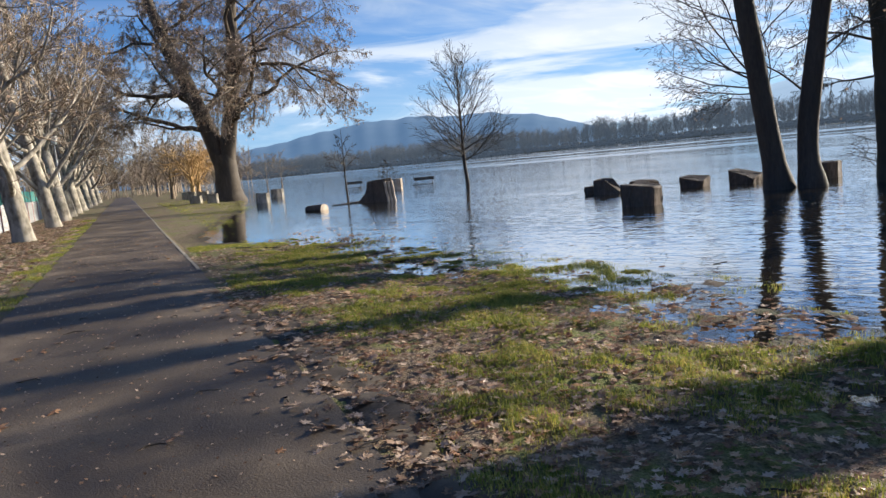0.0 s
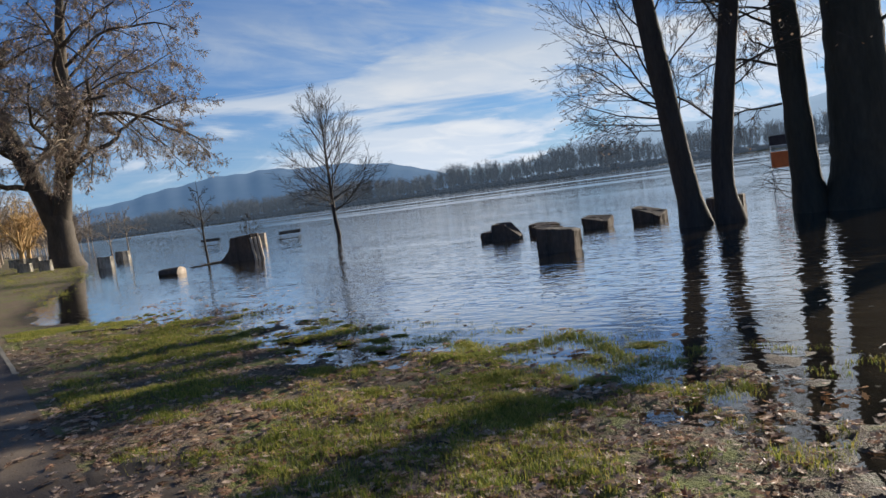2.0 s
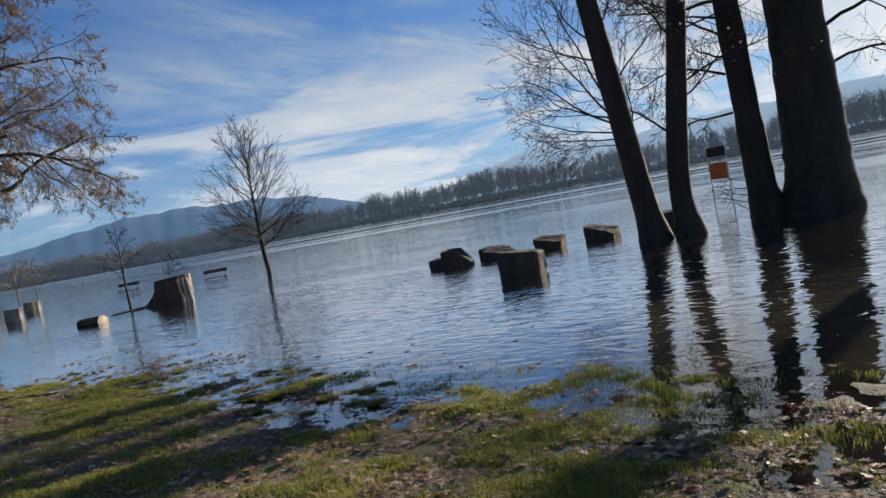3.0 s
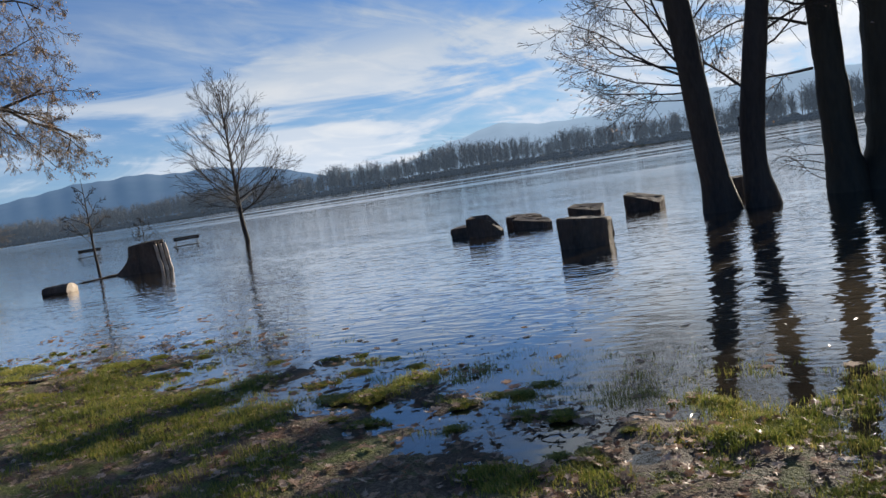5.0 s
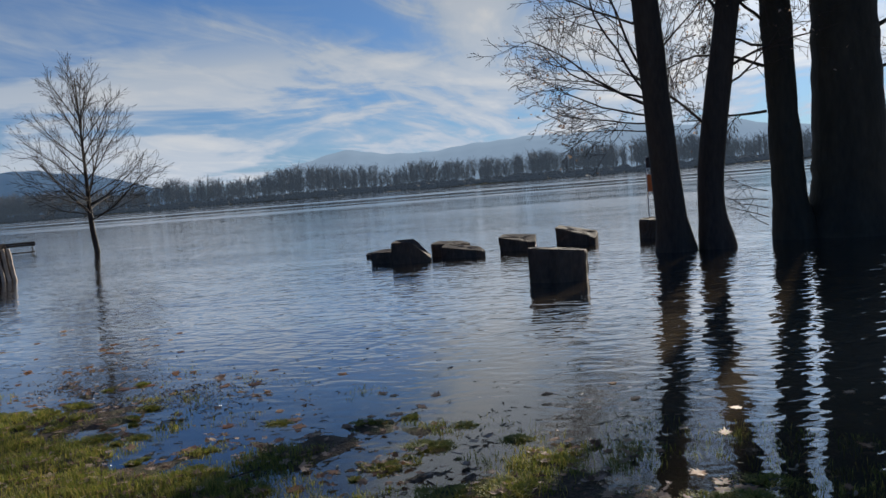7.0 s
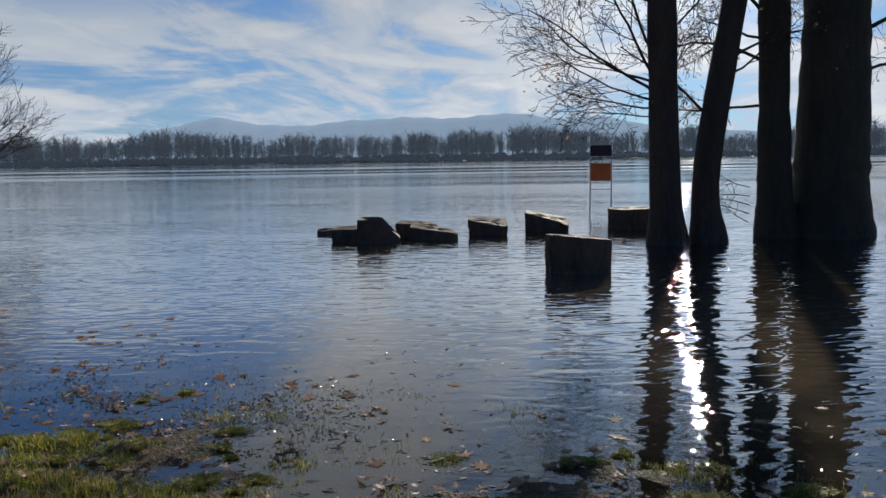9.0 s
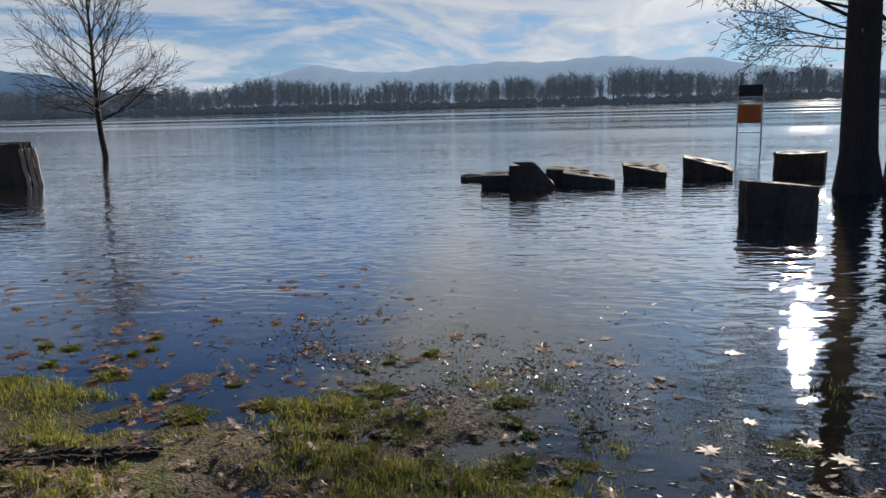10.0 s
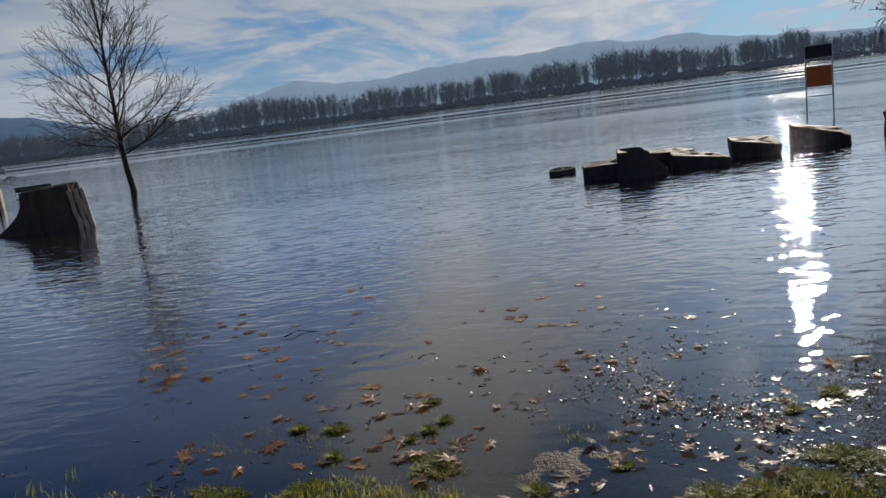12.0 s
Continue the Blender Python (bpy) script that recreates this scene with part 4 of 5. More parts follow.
def lying_log(x, y, turn, length, r, label, seed):
    """A short round log afloat, with a pale sawn end."""
    rng = np.random.default_rng(seed)
    t = root("log_section", x, y, 0, turn, label=label, category="log", group=BLOCKS)
    n, V, F = 16, [], []
    lump = rng.normal(0, 0.05, n)
    xs = np.linspace(-length / 2, length / 2, 7)
    for k, px in enumerate(xs):
        rr = r * (0.82 + 0.18 * k / 6)
        for i in range(n):
            a = 6.283 * i / n
            q = rr * (1 + lump[i] + rng.normal(0, 0.02))
            V.append((px, math.cos(a) * q, 0.05 + math.sin(a) * q * 0.85))
    for k in range(6):
        F += [(k * n + i, k * n + (i + 1) % n, (k + 1) * n + (i + 1) % n, (k + 1) * n + i) for i in range(n)]
    F.append(tuple(range(n - 1, -1, -1)))
    mesh_object("bark", V, F, WOOD_WET, t)
    W = [(p[0] + 0.004 + rng.normal(0, 0.006), p[1], p[2]) for p in V[6 * n:]]
    W += [(p[0] + 0.03, p[1] * 0.5, 0.05 + (p[2] - 0.05) * 0.5) for p in W] + [(xs[-1] + 0.04, 0, 0.05)]
    G = [(i, (i + 1) % n, n + (i + 1) % n, n + i) for i in range(n)] + [(n + i, n + (i + 1) % n, 2 * n) for i in range(n)]
    mesh_object("sawn_face", W, G, WOOD_CUT, t, "pale sawn log end")
    return t


lying_log(-13.05, 11.5, 12, 0.85, 0.26, "low dark log with a pale sawn end in floodwater", 11)


def drift_branch():
    """A dark limb lying awash between the stump and the sapling."""
    t = root("drift_branch", -14.6, 14.6, 0, label="dark branch lying awash beside the stump", category="branch")
    P = np.array([(0.35, 0.7, 0.01), (0.1, 0.2, 0.03), (-0.05, -0.3, 0.0), (-0.2, -0.6, 0.015), (-0.4, -0.85, -0.03)])
    V, F = tubes([(P, np.array((0.07, 0.05, 0.04, 0.032, 0.02)))], 10)
    mesh_object("stem", V, F, WOOD_WET, t, smooth_faces=True)
    for a, b in (((-0.05, -0.3, 0.01), (-0.2, -0.25, 0.14)), ((-0.2, -0.6, 0.01), (-0.42, -0.55, 0.10))):
        V, F = tubes([(np.array((a, (np.array(a) + b) / 2 + (0, 0.03, 0.02), b)), np.array((0.016, 0.011, 0.006)))], 6)
        mesh_object("side_shoot", V, F, WOOD_WET, t)
    return t


drift_branch()
log_block("tree_stump", -22.6, 25.6, ring(0.38, 0.38, 8, 0.05, 12), -0.3, [0.68] * 8, "small orange-brown stump in floodwater", 12, bark=WOOD_CUT)
for k, (x, y, r, h) in enumerate(((-27.6, 19.0, 0.44, 0.62), (-28.9, 19.9, 0.44, 0.45), (-34.2, 24.9, 0.5, 0.62), (-36.8, 21.2, 0.46, 0.75), (-38.6, 20.9, 0.5, 0.7), (-44.5, 25.0, 0.55, 0.9), (-50.5, 27.4, 0.5, 0.9), (-56.0, 30.0, 0.5, 0.8))):
    log_block("tree_stump", x, y, ring(r, r * 0.9, 8, 0.06, 20 + k), -0.3, [h, h, h * 0.95, h * 0.9, h * 0.9, h, h * 1.05, h], "pale weathered stump at the flooded bank", 20 + k,
              taper=1.15, bark=BARK_PLANE, group="row of stumps near the old plane tree")


# ---- bench, sign, fence, lamp ----
def bench(x, y, turn, label):
    """A park bench with bowed metal legs; only its backrest and seat clear the flood."""
    t = root("bench", x, y, 0, turn, label=label, category="bench", group="flooded riverside benches")
    for k in range(2):
        part("backrest_slat", box(bmesh.new(), 0, 0.24 + 0.03 * k, 0.42 + 0.10 * k, 1.35, 0.06, 0.092, 0.01), BENCHWOOD, t)
    for k in range(4):
        part("seat_slat", box(bmesh.new(), 0, -0.26 + 0.12 * k, 0.10, 1.35, 0.10, 0.045, 0.01), BENCHWOOD, t)
    for sx in (-0.55, 0.55):
        P = np.array([(sx, 0.10, -0.5), (sx, 0.16, -0.1), (sx, 0.10, 0.08), (sx, 0.20, 0.28), (sx, 0.30, 0.55)])
        V, F = tubes([(P, np.full(5, 0.028))], 8)
        mesh_object("rear_leg", V, F, METAL, t, smooth_faces=True)
        P = np.array([(sx, -0.30, -0.5), (sx, -0.22, -0.15), (sx, -0.28, 0.06), (sx, -0.1, 0.07), (sx, 0.12, 0.07)])
        V, F = tubes([(P, np.full(5, 0.026))], 8)
        mesh_object("front_leg", V, F, METAL, t, smooth_faces=True)
    return t


bench(-22.7, 28.2, 33, "dark wooden bench standing in floodwater")
bench(-32.4, 30.6, 33, "dark wooden bench standing in floodwater")


def sign():
    t = root("notice_sign", 5.80, 22.55, 0, -22, label="two-post sign with orange and dark panels in floodwater", category="sign")
    for sx in (-0.34, 0.34):
        V, F = tubes([(np.array(((sx, 0, -0.6), (sx, 0, 0.7), (sx, 0, 2.02))), np.array((0.022, 0.022, 0.022)))], 8)
        mesh_object("post", V, F, STEEL, t, smooth_faces=True)
    V, F = tubes([(np.array(((-0.34, 0, 0.60), (0, 0, 0.60), (0.34, 0, 0.60))), np.array((0.016, 0.016, 0.016)))], 6)
    mesh_object("crossbar", V, F, STEEL, t)
    part("orange_panel", box(bmesh.new(), 0, -0.03, 1.15, 0.64, 0.02, 0.56, 0.006), ORANGE, t, "orange-red notice panel")
    part("dark_panel", box(bmesh.new(), 0, -0.03, 1.83, 0.68, 0.03, 0.34, 0.006), DARKPANEL, t, "dark upper notice panel")
    part("panel_rim", box(bmesh.new(), 0, -0.03, 1.645, 0.68, 0.034, 0.02), STEEL, t)
    return t


sign()


def fence():
    """Low white pickets with a taller teal screen behind, beyond the avenue."""
    t = root("picket_fence", 0, 0, 0, label="low white picket fence beside the avenue", category="fence")
    V0 = box(bmesh.new(), 0, 0, 0.62, 0.11, 0.025, 1.24, 0.01)
    me = bpy.data.meshes.new("picket")
    V0.to_mesh(me)
    V0.free()
    me.materials.append(WHITE)
    red = me.copy()
    red.materials[0] = RED
    a = math.degrees(math.atan2(EU.y, EU.x))
    for k in range(130):
        x, y = xy(24 + k * 0.3, -6.4)
        ob = new("picket", red if k % 9 == 4 else me)
        ob.matrix_basis = pose(x, y, float(ground_z(x, y)), 0, 0, a)
        ob.parent = t
    for h in (0.3, 0.95):
        x, y = xy(43.4, -6.44)
        bm = box(bmesh.new(), 0, 0, 0, 39.2, 0.03, 0.07, m=pose(x, y, 0.24 + h, 0, 0, a))
        part("rail", bm, WHITE, t)
    s = root("screen_fence", 0, 0, 0, label="tall teal screen fence behind the pickets", category="fence")
    x, y = xy(50, -8.6)
    part("screen", box(bmesh.new(), 0, 0, 0, 42, 0.04, 1.9, m=pose(x, y, 1.35, 0, 0, a)), TEAL, s)
    for k in range(11):
        x, y = xy(29.2 + k * 4.16, -8.55)
        part("post", box(bmesh.new(), x, y, 1.4, 0.08, 0.08, 2.6), METAL, s)


fence()


def street_lamp(x, y):
    z = float(ground_z(x, y))
    t = root("street_lamp", x, y, z, label="park lamp post with a glass lantern", category="lamp")
    V, F = tubes([(np.array(((0, 0, 0), (0, 0, 0.8), (0, 0, 4.6))), np.array((0.09, 0.06, 0.045)))], 10)
    mesh_object("post", V, F, WHITE, t, smooth_faces=True)
    bm = bmesh.new()
    bmesh.ops.create_cone(bm, cap_ends=True, segments=8, radius1=0.16, radius2=0.25, depth=0.5, matrix=Matrix.Translation((0, 0, 4.85)))
    part("lantern", bm, WHITE, t, "white translucent lantern")
    bm = bmesh.new()
    bmesh.ops.create_cone(bm, cap_ends=True, segments=8, radius1=0.29, radius2=0.04, depth=0.22, matrix=Matrix.Translation((0, 0, 5.21)))
    part("cap", bm, METAL, t)


street_lamp(*xy(40.5, -4.6))


# ---- trees and woods at the end of the path ----
def willow(x, y, h, seed, mat, label):
    g = Grower(seed, seg=0.5, wobble=0.10, up=0.05, droop=0.14, kids=(8, 8, 5), ratio=(0.55, 0.5, 0.5), spread=(25, 55), min_r=0.016)
    trunk_line(g, [(0, 0, -0.2), (0, 0, 0.5), (0.1, 0, h * 0.35)], [0.3, 0.22, 0.18], n=6)
    for k in range(10):
        a = k * 2.4
        g.limb((0.1, 0, h * (0.15 + 0.02 * k)), (math.cos(a) * 0.7, math.sin(a) * 0.7, 1), h * 0.6, 0.08, depth=2)
    return finish_tree(g, "tree", x, y, float(ground_z(x, y)), mat, mat, label)


willow(-60.0, 33.0, 6.5, 81, WILLOW, "orange-twigged willow bush beside the path")
willow(-64.0, 36.0, 5.5, 82, WILLOW, "orange-twigged willow bush beside the path")
for k, (x, y, h) in enumerate(((-66.0, 34.0, 8.5), (-82.0, 43.0, 9.0), (-100.0, 50.0, 9.0), (-76.0, 46.0, 7.0))):
    willow(x, y, h, 83 + k, TWIG_WARM, "rounded brown leafless tree near the path")


# the stretch behind the viewpoint is unseen, added to close off sky light
def inland_spot(rng):
    return xy(rng.uniform(-70, 180), -rng.uniform(20, 60))


def end_spot(rng):
    return xy(rng.uniform(125, 230), rng.uniform(-25, 22))


far_wood("inland_wood", 420, inland_spot, 13, 91, TWIG_WARM, "brown leafless wood behind the avenue, continued unseen behind the viewpoint", 40)
far_wood("path_end_wood", 240, end_spot, 11, 92, TWIG_WARM, "brown leafless wood at the end of the path", 44)
# undergrowth runs along the whole wood, its unseen stretch included
_r = np.random.default_rng(93)
_p = [xy(u, s) for u, s in zip(_r.uniform(-80, 190, 260), -_r.uniform(22, 34, 260))]
scrub("inland_scrub", [p[0] for p in _p], [p[1] for p in _p], 2.6, 94, MUD, "brown undergrowth behind the avenue")


# ---- grass, leaves, litter ----
def patchy(X, Y):
    """0 to 1: where turf is thick."""
    v = (np.sin(X * 1.3 + 2 * np.sin(Y * 0.9)) + np.sin(Y * 1.7 + 1.4 * np.sin(X * 0.8 + 1)) + 0.7 * np.sin(X * 3.7 + Y * 2.9)
         + 0.7 * np.sin(Y * 4.3 - X * 3.1 + 1.5) + 0.5 * np.sin(X * 9.1 + 1.2 * np.sin(Y * 7)) + 0.5 * np.sin(Y * 10.3 + X))
    return np.clip(0.5 + v / 4.2, 0, 1)


def grass(name, n_clump, per, urange, srange, h, seed, label, zmin=-0.06, power=1.5, need=0.40):
    rng = np.random.default_rng(seed)
    u, s = rng.uniform(*urange, n_clump), rng.uniform(*srange, n_clump)
    X, Y = P0.x + EU.x * u + ES.x * s, P0.y + EU.y * u + ES.y * s
    dens = patchy(X, Y)
    Z = ground_z(X, Y)
    keep = (rng.random(n_clump) < np.clip((dens - need) * 2.2, 0, 1) ** power) & (Z > zmin)
    keep &= (Z > -0.012) | (rng.random(n_clump) < 0.6 * np.exp(Z / 0.035))
    keep &= np.abs((u - 4.7) * 0.655 + (s - 1.55) * 0.755) + 9 * (np.abs(u - 4.8) > 0.8) > 0.16
    X, Y, dens = X[keep], Y[keep], dens[keep]
    m = len(X) * per
    cx = np.repeat(X, per) + rng.normal(0, 0.028, m)
    cy = np.repeat(Y, per) + rng.normal(0, 0.028, m)
    cz = ground_z(cx, cy) - 0.004
    hh = h * rng.uniform(0.5, 1.25, m) * (0.6 + 0.6 * np.repeat(dens, per))
    hh = np.where(cz < -0.005, np.maximum(hh, -cz + rng.uniform(0.0, 0.03, m)), hh)
    a = rng.uniform(0, 6.283, m)
    lean = rng.uniform(0.15, 0.9, m) * hh
    dx, dy = np.cos(a), np.sin(a)
    w = rng.uniform(0.0016, 0.0032, m)
    px, py = -dy * w, dx * w
    V = np.empty((m, 5, 3))
    V[:, 0] = np.stack((cx - px, cy - py, cz), 1)
    V[:, 1] = np.stack((cx + px, cy + py, cz), 1)
    V[:, 2] = np.stack((cx + px * 0.8 + dx * lean * 0.35, cy + py * 0.8 + dy * lean * 0.35, cz + hh * 0.62), 1)
    V[:, 3] = np.stack((cx - px * 0.8 + dx * lean * 0.35, cy - py * 0.8 + dy * lean * 0.35, cz + hh * 0.62), 1)
    V[:, 4] = np.stack((cx + dx * lean, cy + dy * lean, cz + hh), 1)
    i = np.arange(m) * 5
    F = np.stack((i, i + 1, i + 2, i + 3), 1).tolist() + np.stack((i + 3, i + 2, i + 4), 1).tolist()
    return tagged(mesh_object(name, V.reshape(-1, 3), F, GRASS), label, "grass", kind="stuff")


grass("turf", 72000, 9, (-13, 7), (0.15, 5.2), 0.044, 101, "short green winter turf with bare patches", need=0.36)
grass("shore_turf", 16000, 8, (-5.6, -1.6), (2.2, 3.9), 0.040, 104, "green turf patches at the waterline", need=0.24)
grass("far_turf", 9000, 7, (7, 60), (1.4, 8.0), 0.07, 102, "short green turf beside the water", need=0.2)
grass("verge_turf", 9000, 8, (-4, 34), (-3.3, -2.6), 0.05, 103, "green strip of turf beside the path", need=0.34)

LEAF_SHAPE = [(0.0, -0.62), (0.10, -0.34), (0.46, -0.40), (0.30, -0.12), (0.78, 0.10), (0.34, 0.22), (0.44, 0.60), (0.14, 0.42), (0.0, 0.92),
              (-0.14, 0.42), (-0.44, 0.60), (-0.34, 0.22), (-0.78, 0.10), (-0.30, -0.12), (-0.46, -0.40), (-0.10, -0.34)]


def leaves_mesh(X, Y, Z, size, rng, curl=0.35, tilt=0.35):
    """Lobed, curled leaves at the given places."""
    T = np.array(LEAF_SHAPE)
    n, k = len(X), len(T)
    sc = size * rng.uniform(0.55, 1.25, n)
    a = rng.uniform(0, 6.283, n)
    cu = curl * rng.uniform(-0.3, 1.0, n)
    fold = rng.uniform(-0.2, 0.35, n)
    loc = np.zeros((n, k + 1, 3))
    loc[:, 1:, 0] = T[None, :, 0] * rng.uniform(0.45, 1.1, n)[:, None]
    loc[:, 1:, 1] = T[None, :, 1] * (1 + rng.normal(0, 0.16, (n, k)))
    r2 = (T ** 2).sum(1)
    loc[:, 1:, 2] = cu[:, None] * r2[None, :] + fold[:, None] * np.abs(T[None, :, 0]) * 0.5 + rng.normal(0, 0.06, (n, k))
    loc[:, :, 2] *= 0.6
    loc *= sc[:, None, None]
    tx, ty = rng.normal(0, tilt, n), rng.normal(0, tilt, n)
    loc[:, :, 2] += loc[:, :, 0] * tx[:, None] + loc[:, :, 1] * ty[:, None]
    ca, sa = np.cos(a)[:, None], np.sin(a)[:, None]
    x, y = loc[:, :, 0] * ca - loc[:, :, 1] * sa, loc[:, :, 0] * sa + loc[:, :, 1] * ca
    low = loc[:, :, 2].min(1)
    V = np.stack((x + X[:, None], y + Y[:, None], loc[:, :, 2] - 0.55 * low[:, None] + Z[:, None]), 2).reshape(-1, 3)
    base = np.arange(n)[:, None] * (k + 1)
    j = np.arange(k)
    F = np.stack((np.broadcast_to(base, (n, k)), base + 1 + j, base + 1 + (j + 1) % k), 2).reshape(-1, 3)
    return V, F


def litter(name, count, urange, srange, size, seed, mat, label, zr=(0.0, 9.0), lift=0.004, bias=None, curl=0.35, tilt=0.16):
    rng = np.random.default_rng(seed)
    u, s = rng.uniform(*urange, count * 3), rng.uniform(*srange, count * 3)
    X, Y = P0.x + EU.x * u + ES.x * s, P0.y + EU.y * u + ES.y * s
    Z = ground_z(X, Y)
    keep = (Z > zr[0]) & (Z < zr[1])
    if bias:
        keep &= rng.random(len(X)) < bias(u, s, X, Y)
    X, Y, Z = X[keep][:count], Y[keep][:count], Z[keep][:count]
    Z = np.maximum(Z, 0.0) + lift
    V, F = leaves_mesh(X, Y, Z, size, rng, curl, tilt)
    if curl < 0.2:
        top = np.repeat(Z, len(LEAF_SHAPE) + 1)
        V[:, 2] = top + (V[:, 2] - top) * 0.3
    return tagged(mesh_object(name, V, F, mat), label, "leaves", kind="stuff")


litter("leaf_litter", 8200, (-13, 5), (0.0, 4.2), 0.052, 111, DEAD_LEAF, "brown fallen plane leaves scattered over turf", (-0.01, 9), 0.016,
       bias=lambda u, s, X, Y: 0.25 + 0.75 * np.clip(patchy(X + 7, Y - 3), 0, 1) * (0.35 + 0.65 * smooth(2, -8, u)))
litter("pale_litter", 4200, (-13, 5), (0.2, 4.2), 0.054, 112, PALE_LEAF, "pale dry fallen leaves scattered over turf", (-0.01, 9), 0.016,
       bias=lambda u, s, X, Y: 0.2 + 0.8 * smooth(1, -7, u))
litter("path_edge_leaves", 1000, (-12, -1.5), (-0.55, 0.55), 0.062, 113, DEAD_LEAF, "drift of brown leaves along the path edge", (-1, 9), 0.02,
       bias=lambda u, s, X, Y: np.exp(-((s - 0.05) / 0.28) ** 2) * (0.3 + 0.7 * patchy(X * 1.3, Y)))
litter("path_crumbs", 5200, (-12, 14), (-2.55, -0.1), 0.019, 119, DEAD_LEAF, "crumbled leaf scraps strewn over the asphalt", (-1, 9), 0.016, None, 0.3, 0.2)
litter("verge_leaves", 9500, (0, 36), (-7.0, -2.95), 0.09, 114, DEAD_LEAF, "thick carpet of brown leaves under the avenue", (-1, 9))
litter("verge_pale_leaves", 2200, (-2, 34), (-9.5, -2.7), 0.075, 115, PALE_LEAF, "pale dry leaves under the avenue", (-1, 9))


def floating_bias(u, s, X, Y):
    return np.clip(patchy(X * 1.6 + 3, Y * 1.6) * 1.7 - 0.55, 0, 1) * (0.15 + 0.85 * smooth(6.0, 2.4, s))


litter("floating_leaves", 420, (-11, 9), (2.0, 6.0), 0.088, 116, PALE_LEAF, "tan leaves floating on the shallow floodwater", (-0.3, -0.008), 0.003, floating_bias, 0.10, 0.03)
litter("wet_debris", 15000, (-1.0, 5.6), (2.2, 4.9), 0.016, 118, WET_LEAF, "glistening wet leaf scraps in the shallow water", (-0.2, 0.01), 0.002,
       lambda u, s, X, Y: np.clip(patchy(X * 1.3 + 1, Y * 1.3) * 1.8 - 0.55, 0, 1) * smooth(4.9, 3.0, s) * (0.03 + 0.97 * smooth(1.8, 3.8, u)) * smooth(5.6, 4.7, u), 0.4, 0.22)
litter("sunken_leaves", 900, (-11, 9), (1.0, 5.5), 0.06, 117, DEAD_LEAF, "brown leaves lying under the shallow water", (-0.3, -0.03), -0.02, None, 0.1, 0.1)


def floating_straws():
    """Drowned grass stalks, bark scraps and stem ends afloat in drifts off the waterline."""
    rng = np.random.default_rng(150)
    n = 5200
    u, off = rng.uniform(-9, 8, n), rng.uniform(0, 1, n) ** 1.4 * 3.4
    s = np.interp(u, SHORE_U, SHORE_S) + 0.1 + off
    X, Y = P0.x + EU.x * u + ES.x * s, P0.y + EU.y * u + ES.y * s
    keep = (ground_z(X, Y) < -0.004) & (rng.random(n) < np.clip(patchy(X * 1.5 + 5, Y * 1.5 - 2) * 2.4 - 0.95, 0.03, 1) * (1.1 - 0.28 * off))
    V, F = [], []
    for x, y in zip(X[keep], Y[keep]):
        ln, w, a = rng.uniform(0.02, 0.075), rng.uniform(0.003, 0.010), rng.normal(0.1, 0.9)
        bend, k = rng.normal(0, 0.5), len(V)
        px, py = x, y
        for j in range(4):
            b = a + bend * j / 3
            hw = w * (0.5, 1.0, 0.9, 0.25)[j]
            V += [(px - math.sin(b) * hw, py + math.cos(b) * hw, 0.0035 + 0.004 * math.sin(j + ln * 90)), (px + math.sin(b) * hw, py - math.cos(b) * hw, 0.0035)]
            px, py = px + math.cos(b) * ln / 3, py + math.sin(b) * ln / 3
        F += [(k + 2 * j, k + 2 * j + 1, k + 2 * j + 3, k + 2 * j + 2) for j in range(3)]
    tagged(mesh_object("floating_straw", V, F, STRAW), "dark drowned stalks and leaf scraps floating inshore", "debris", kind="stuff")


floating_straws()


def single_leaves():
    """The larger leaves on bare asphalt and clear water, one by one."""
    rng = np.random.default_rng(120)
    shapes = []
    for k in range(6):
        V, F = leaves_mesh(np.zeros(1), np.zeros(1), np.zeros(1), 0.082, rng, 0.3, 0.10)
        me = bpy.data.meshes.new("fallen_leaf")
        me.from_pydata(V.tolist(), [], F.tolist())
        me.materials.append(DEAD_LEAF if k % 2 else PALE_LEAF)
        shapes.append(me)
    for k in range(110):
        x, y = xy(rng.uniform(-11, 14), rng.uniform(-2.5, -0.1))
        ob = new("fallen_leaf", shapes[k % 6])
        ob.matrix_basis = pose(x, y, float(ground_z(x, y)) + 0.018, 0, 0, rng.uniform(0, 360))
        tagged(ob, "curled brown plane leaf lying on the asphalt", "leaf", "leaves on the footpath")
    groups = [(rng.uniform(2.2, 8.4), rng.uniform(2.1, 4.4)) for _ in range(16)]
    for k in range(80):
        gu, gs = groups[k % 16]
        x, y = xy(gu + rng.normal(0, 0.22), gs + rng.normal(0, 0.14))
        z = float(ground_z(x, y))
        ob = new("fallen_leaf", shapes[k % 6])
        ob.matrix_basis = pose(x, y, max(0.004, z + 0.01), 0, 0, rng.uniform(0, 360))
        tagged(ob, "curled tan plane leaf at the water's edge", "leaf", "leaves at the water's edge")


single_leaves()


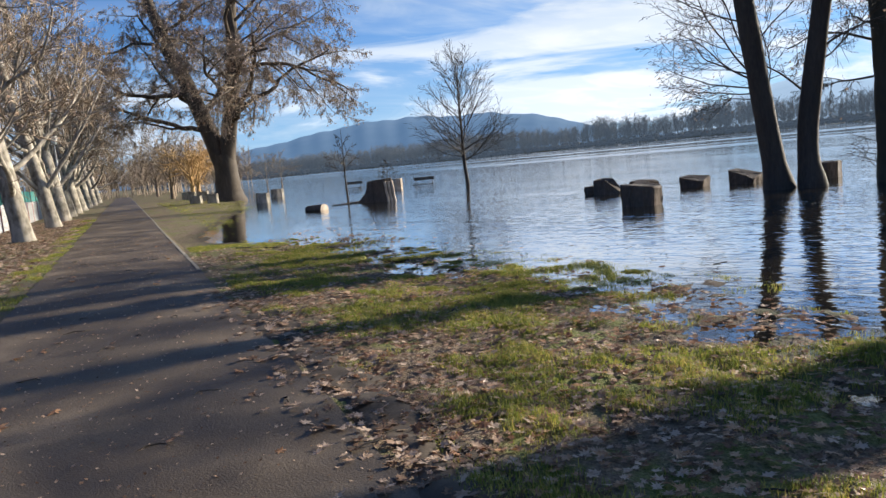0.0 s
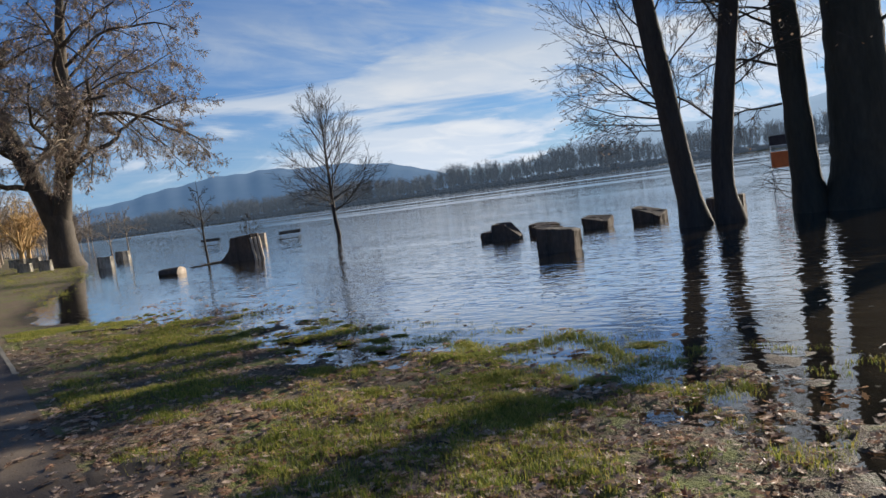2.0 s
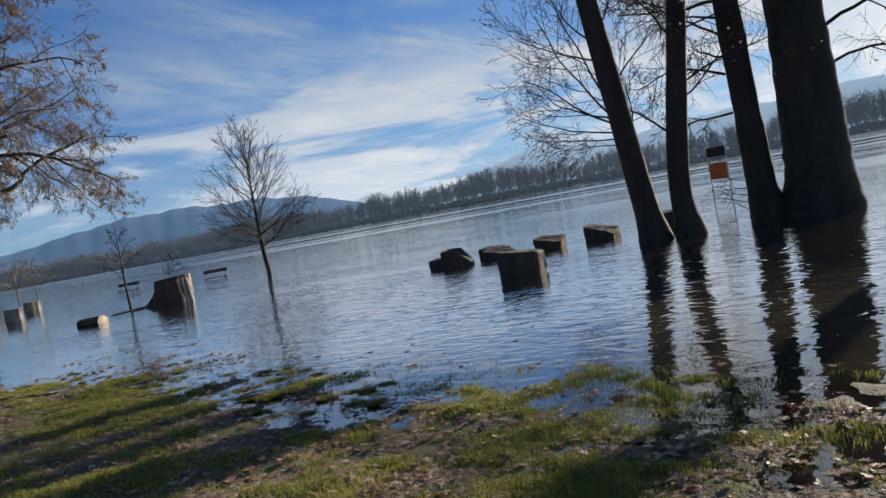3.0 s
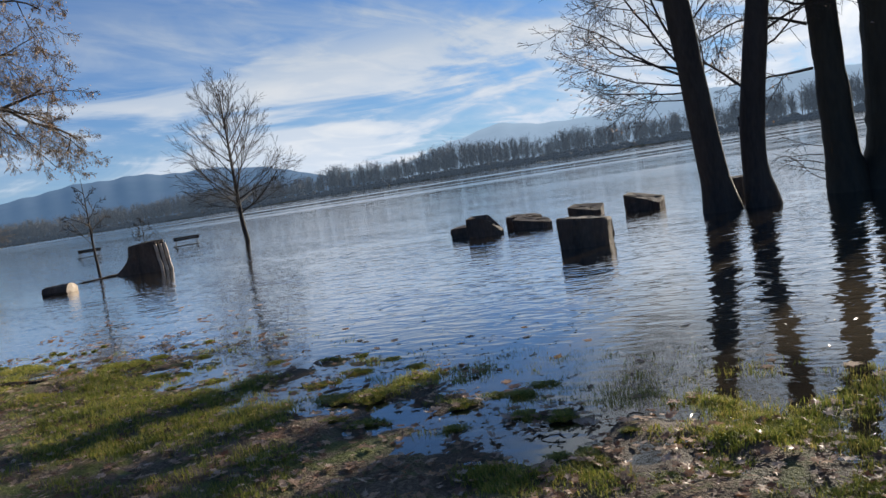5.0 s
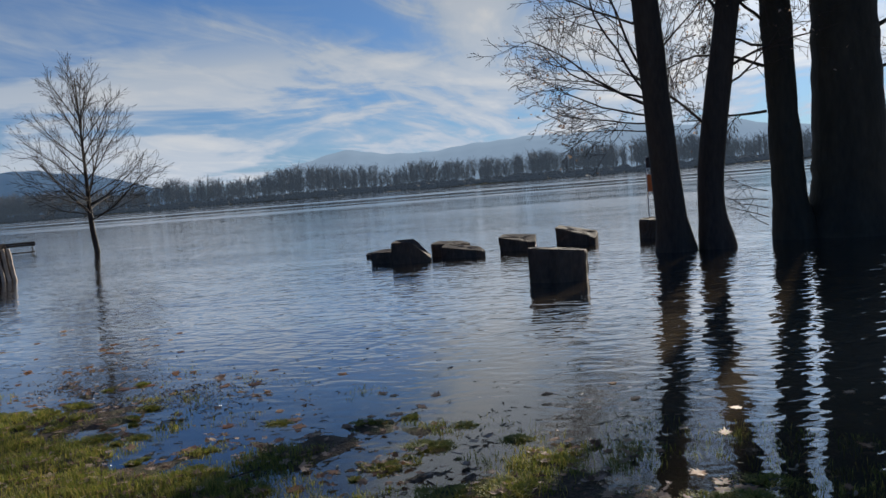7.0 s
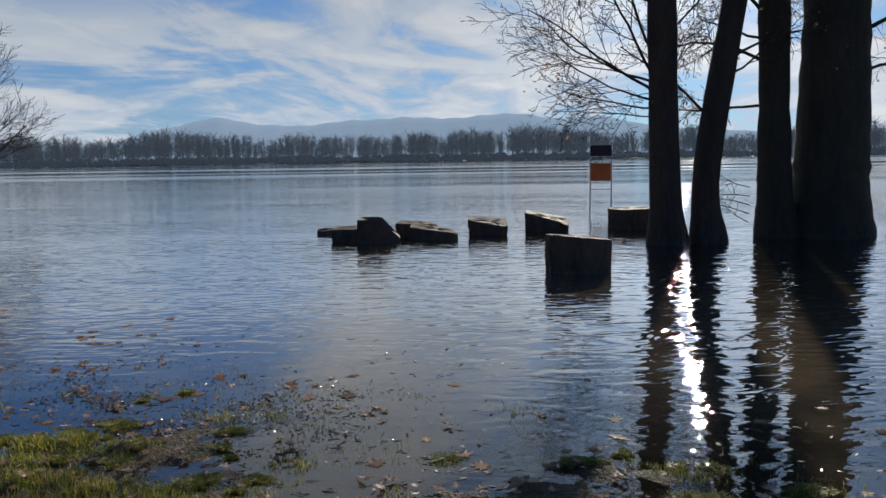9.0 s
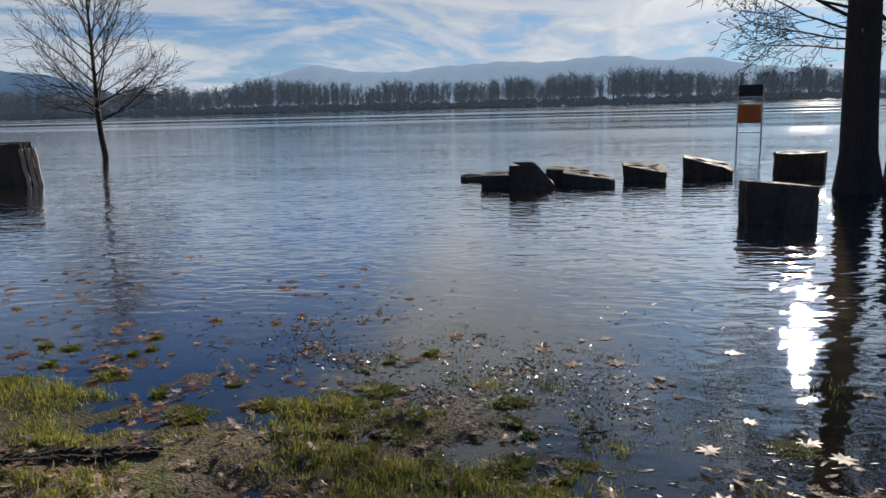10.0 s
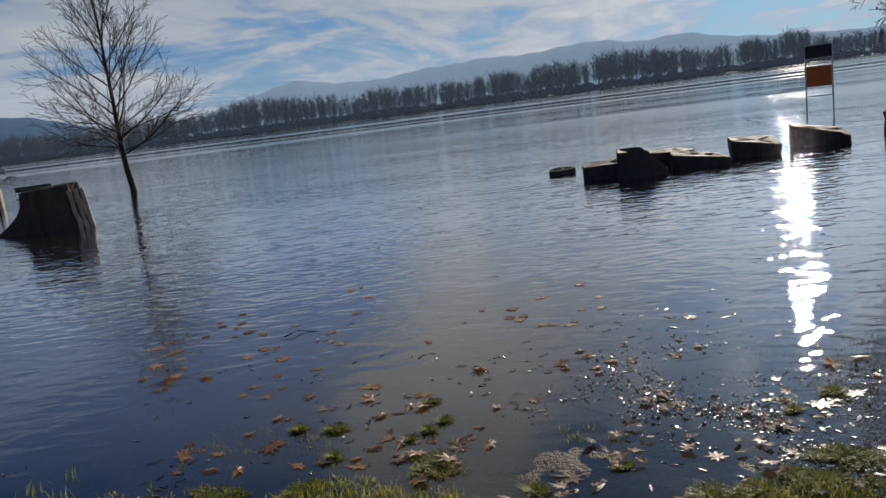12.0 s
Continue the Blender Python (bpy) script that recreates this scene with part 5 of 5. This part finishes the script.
def tussock(x, y, r, h, seed):
    """A tuft of turf standing just clear of the water."""
    rng = np.random.default_rng(seed)
    z0 = float(ground_z(x, y))
    t = root("grass_tussock", x, y, z0, label="muddy tuft of green grass standing clear of the water", category="grass", group="tufts at the water's edge")
    V, F, n = [], [], 12
    for j, (f, zf) in enumerate(((1.05, -0.02), (0.8, 0.5), (0.5, 0.8))):
        for i in range(n):
            a = 6.283 * i / n
            q = r * f * (1 + rng.normal(0, 0.14))
            V.append((math.cos(a) * q, math.sin(a) * q * 0.8, (max(0, -z0) - 0.002) * zf + rng.normal(0, 0.003)))
    V.append((0, 0, max(0, -z0) + 0.001))
    ph = rng.uniform(0, 6.283, 3)
    for j in range(2):
        F += [(j * n + i, j * n + (i + 1) % n, (j + 1) * n + (i + 1) % n, (j + 1) * n + i) for i in range(n)]
    F += [(2 * n + i, 2 * n + (i + 1) % n, 3 * n) for i in range(n)]
    mesh_object("clod", V, F, MUD, t, smooth_faces=True)
    m = int(9000 * r)
    V, F = [], []
    for _ in range(m):
        a = rng.uniform(0, 6.283)
        q = r * math.sqrt(rng.random()) * (1.05 + 0.45 * math.sin(2 * a + ph[0]) + 0.35 * math.sin(3 * a + ph[1]) + 0.25 * math.sin(7 * a + ph[2]))
        cx, cy = math.cos(a) * q, math.sin(a) * q * 0.8
        hh = h * rng.uniform(0.4, 1.2)
        b = a + rng.normal(0, 1.0)
        le = hh * rng.uniform(0.4, 2.4)
        w = rng.uniform(0.0018, 0.0034)
        zb = max(0, -z0) * max(0.2, 1 - 0.3 * (q / r) ** 2)
        k = len(V)
        px, py = -math.sin(b) * w, math.cos(b) * w
        V += [(cx - px, cy - py, zb), (cx + px, cy + py, zb), (cx + px + math.cos(b) * le * 0.4, cy + py + math.sin(b) * le * 0.4, zb + hh * 0.65),
              (cx - px + math.cos(b) * le * 0.4, cy - py + math.sin(b) * le * 0.4, zb + hh * 0.65), (cx + math.cos(b) * le, cy + math.sin(b) * le, zb + hh)]
        F += [(k, k + 1, k + 2, k + 3), (k + 3, k + 2, k + 4)]
    tagged(mesh_object("grass_mat", V, F, GRASS, t), kind="stuff")


def tussocks():
    rng = np.random.default_rng(140)
    for k in range(90):
        u = rng.uniform(-5.5, 6.6)
        edge = float(np.interp(u, SHORE_U, SHORE_S))
        x, y = xy(u, edge - 0.15 + rng.uniform(0.0, 1.0) ** 1.8 * 1.5)
        tussock(x, y, rng.uniform(0.03, 0.9) ** 2 * (0.22 if u < 2 else 0.12) + 0.03, rng.uniform(0.012, 0.028), 200 + k)


tussocks()


def sticks():
    rng = np.random.default_rng(130)
    for k in range(46):
        u, s = rng.uniform(-12, 8), rng.uniform(-2.2, 4.0)
        x, y = xy(u, s)
        z = max(0.0, float(ground_z(x, y))) + 0.012
        ln, a = rng.uniform(0.12, 0.5), rng.uniform(0, 6.28)
        P = np.array([(x + math.cos(a + 0.3 * math.sin(j * 1.7 + k)) * ln * j / 4, y + math.sin(a + 0.3 * math.sin(j * 1.7 + k)) * ln * j / 4, z + 0.015 * math.sin(j * 1.2)) for j in range(5)])
        V, F = tubes([(P - P[0], np.linspace(0.006, 0.003, 5))], 5)
        ob = mesh_object("fallen_twig", V, F, TWIG_DARK)
        ob.matrix_basis = Matrix.Translation(P[0])
        tagged(ob, "thin dark fallen twig lying on the ground", "twig", "twigs on the ground")


sticks()


def mud_rut():
    """Churned dark mud along the asphalt's edge, broken and uneven."""
    us_lines, ss_lines = np.arange(-11.5, -4.0, 0.05), np.linspace(-0.14, 0.44, 14)
    U, S = np.meshgrid(us_lines, ss_lines)
    X, Y = P0.x + EU.x * U + ES.x * S, P0.y + EU.y * U + ES.y * S
    w = 0.20 + 0.07 * np.sin(U * 2.3) + 0.05 * np.sin(U * 5.9 + 1)
    rise_ = 0.020 - 0.05 * np.clip(np.abs(S - 0.14 - 0.05 * np.sin(U * 1.4)) / w - 0.55, 0, 2) + 0.006 * np.sin(U * 21 + 3 * np.sin(S * 19)) * np.sin(S * 37 + U * 5)
    Z = ground_z(X, Y) + rise_
    h, n = U.shape
    i = np.arange(h * n).reshape(h, n)
    F = np.stack((i[:-1, :-1], i[1:, :-1], i[1:, 1:], i[:-1, 1:]), -1).reshape(-1, 4)
    tagged(mesh_object("mud_strip", np.stack((X, Y, Z), -1).reshape(-1, 3), F, MUD, smooth_faces=True), "churned dark mud along the asphalt edge", "mud", kind="structure")


mud_rut()


def tyre_track():
    """Lugged tyre print pressed into the mud beside the asphalt."""
    t = root("tyre_track", 0, 0, 0, label="lugged tyre print in mud beside the path", category="track")
    bm = bmesh.new()
    for k in range(120):
        u = -10.6 + k * 0.03
        for side in (-1, 1):
            s = 0.30 + 0.03 * math.sin(u * 1.3) + side * 0.034
            x, y = xy(u + 0.008 * side, s)
            a = math.degrees(math.atan2(EU.y, EU.x)) + side * 28 + 6 * math.sin(k * 2.1)
            box(bm, 0, 0, 0, 0.014, 0.055, 0.018, m=pose(x, y, float(ground_z(x, y)) + 0.006 + 0.003 * math.sin(k * 0.9), 0, 0, a))
    lug = bpy.data.meshes.new("lug")
    one = box(bmesh.new(), 0, 0, 0, 0.014, 0.055, 0.03, 0.003)
    one.to_mesh(lug)
    one.free()
    lug.materials.append(MUD)
    for k in range(30):
        u, s = 5.2 - k * 0.03, 1.12 + k * 0.026
        for side in (-1, 1):
            x, y = xy(u + 0.028 * side, s + 0.03 * side)
            a = math.degrees(math.atan2(EU.y, EU.x)) - 41 + side * 28
            ob = new("lug", lug)
            ob.matrix_basis = pose(x, y, float(ground_z(x, y)) + 0.012, 0, 0, a)
            ob.parent = t
    tagged(part("tread_print", bm, MUD, t), kind="stuff")


tyre_track()
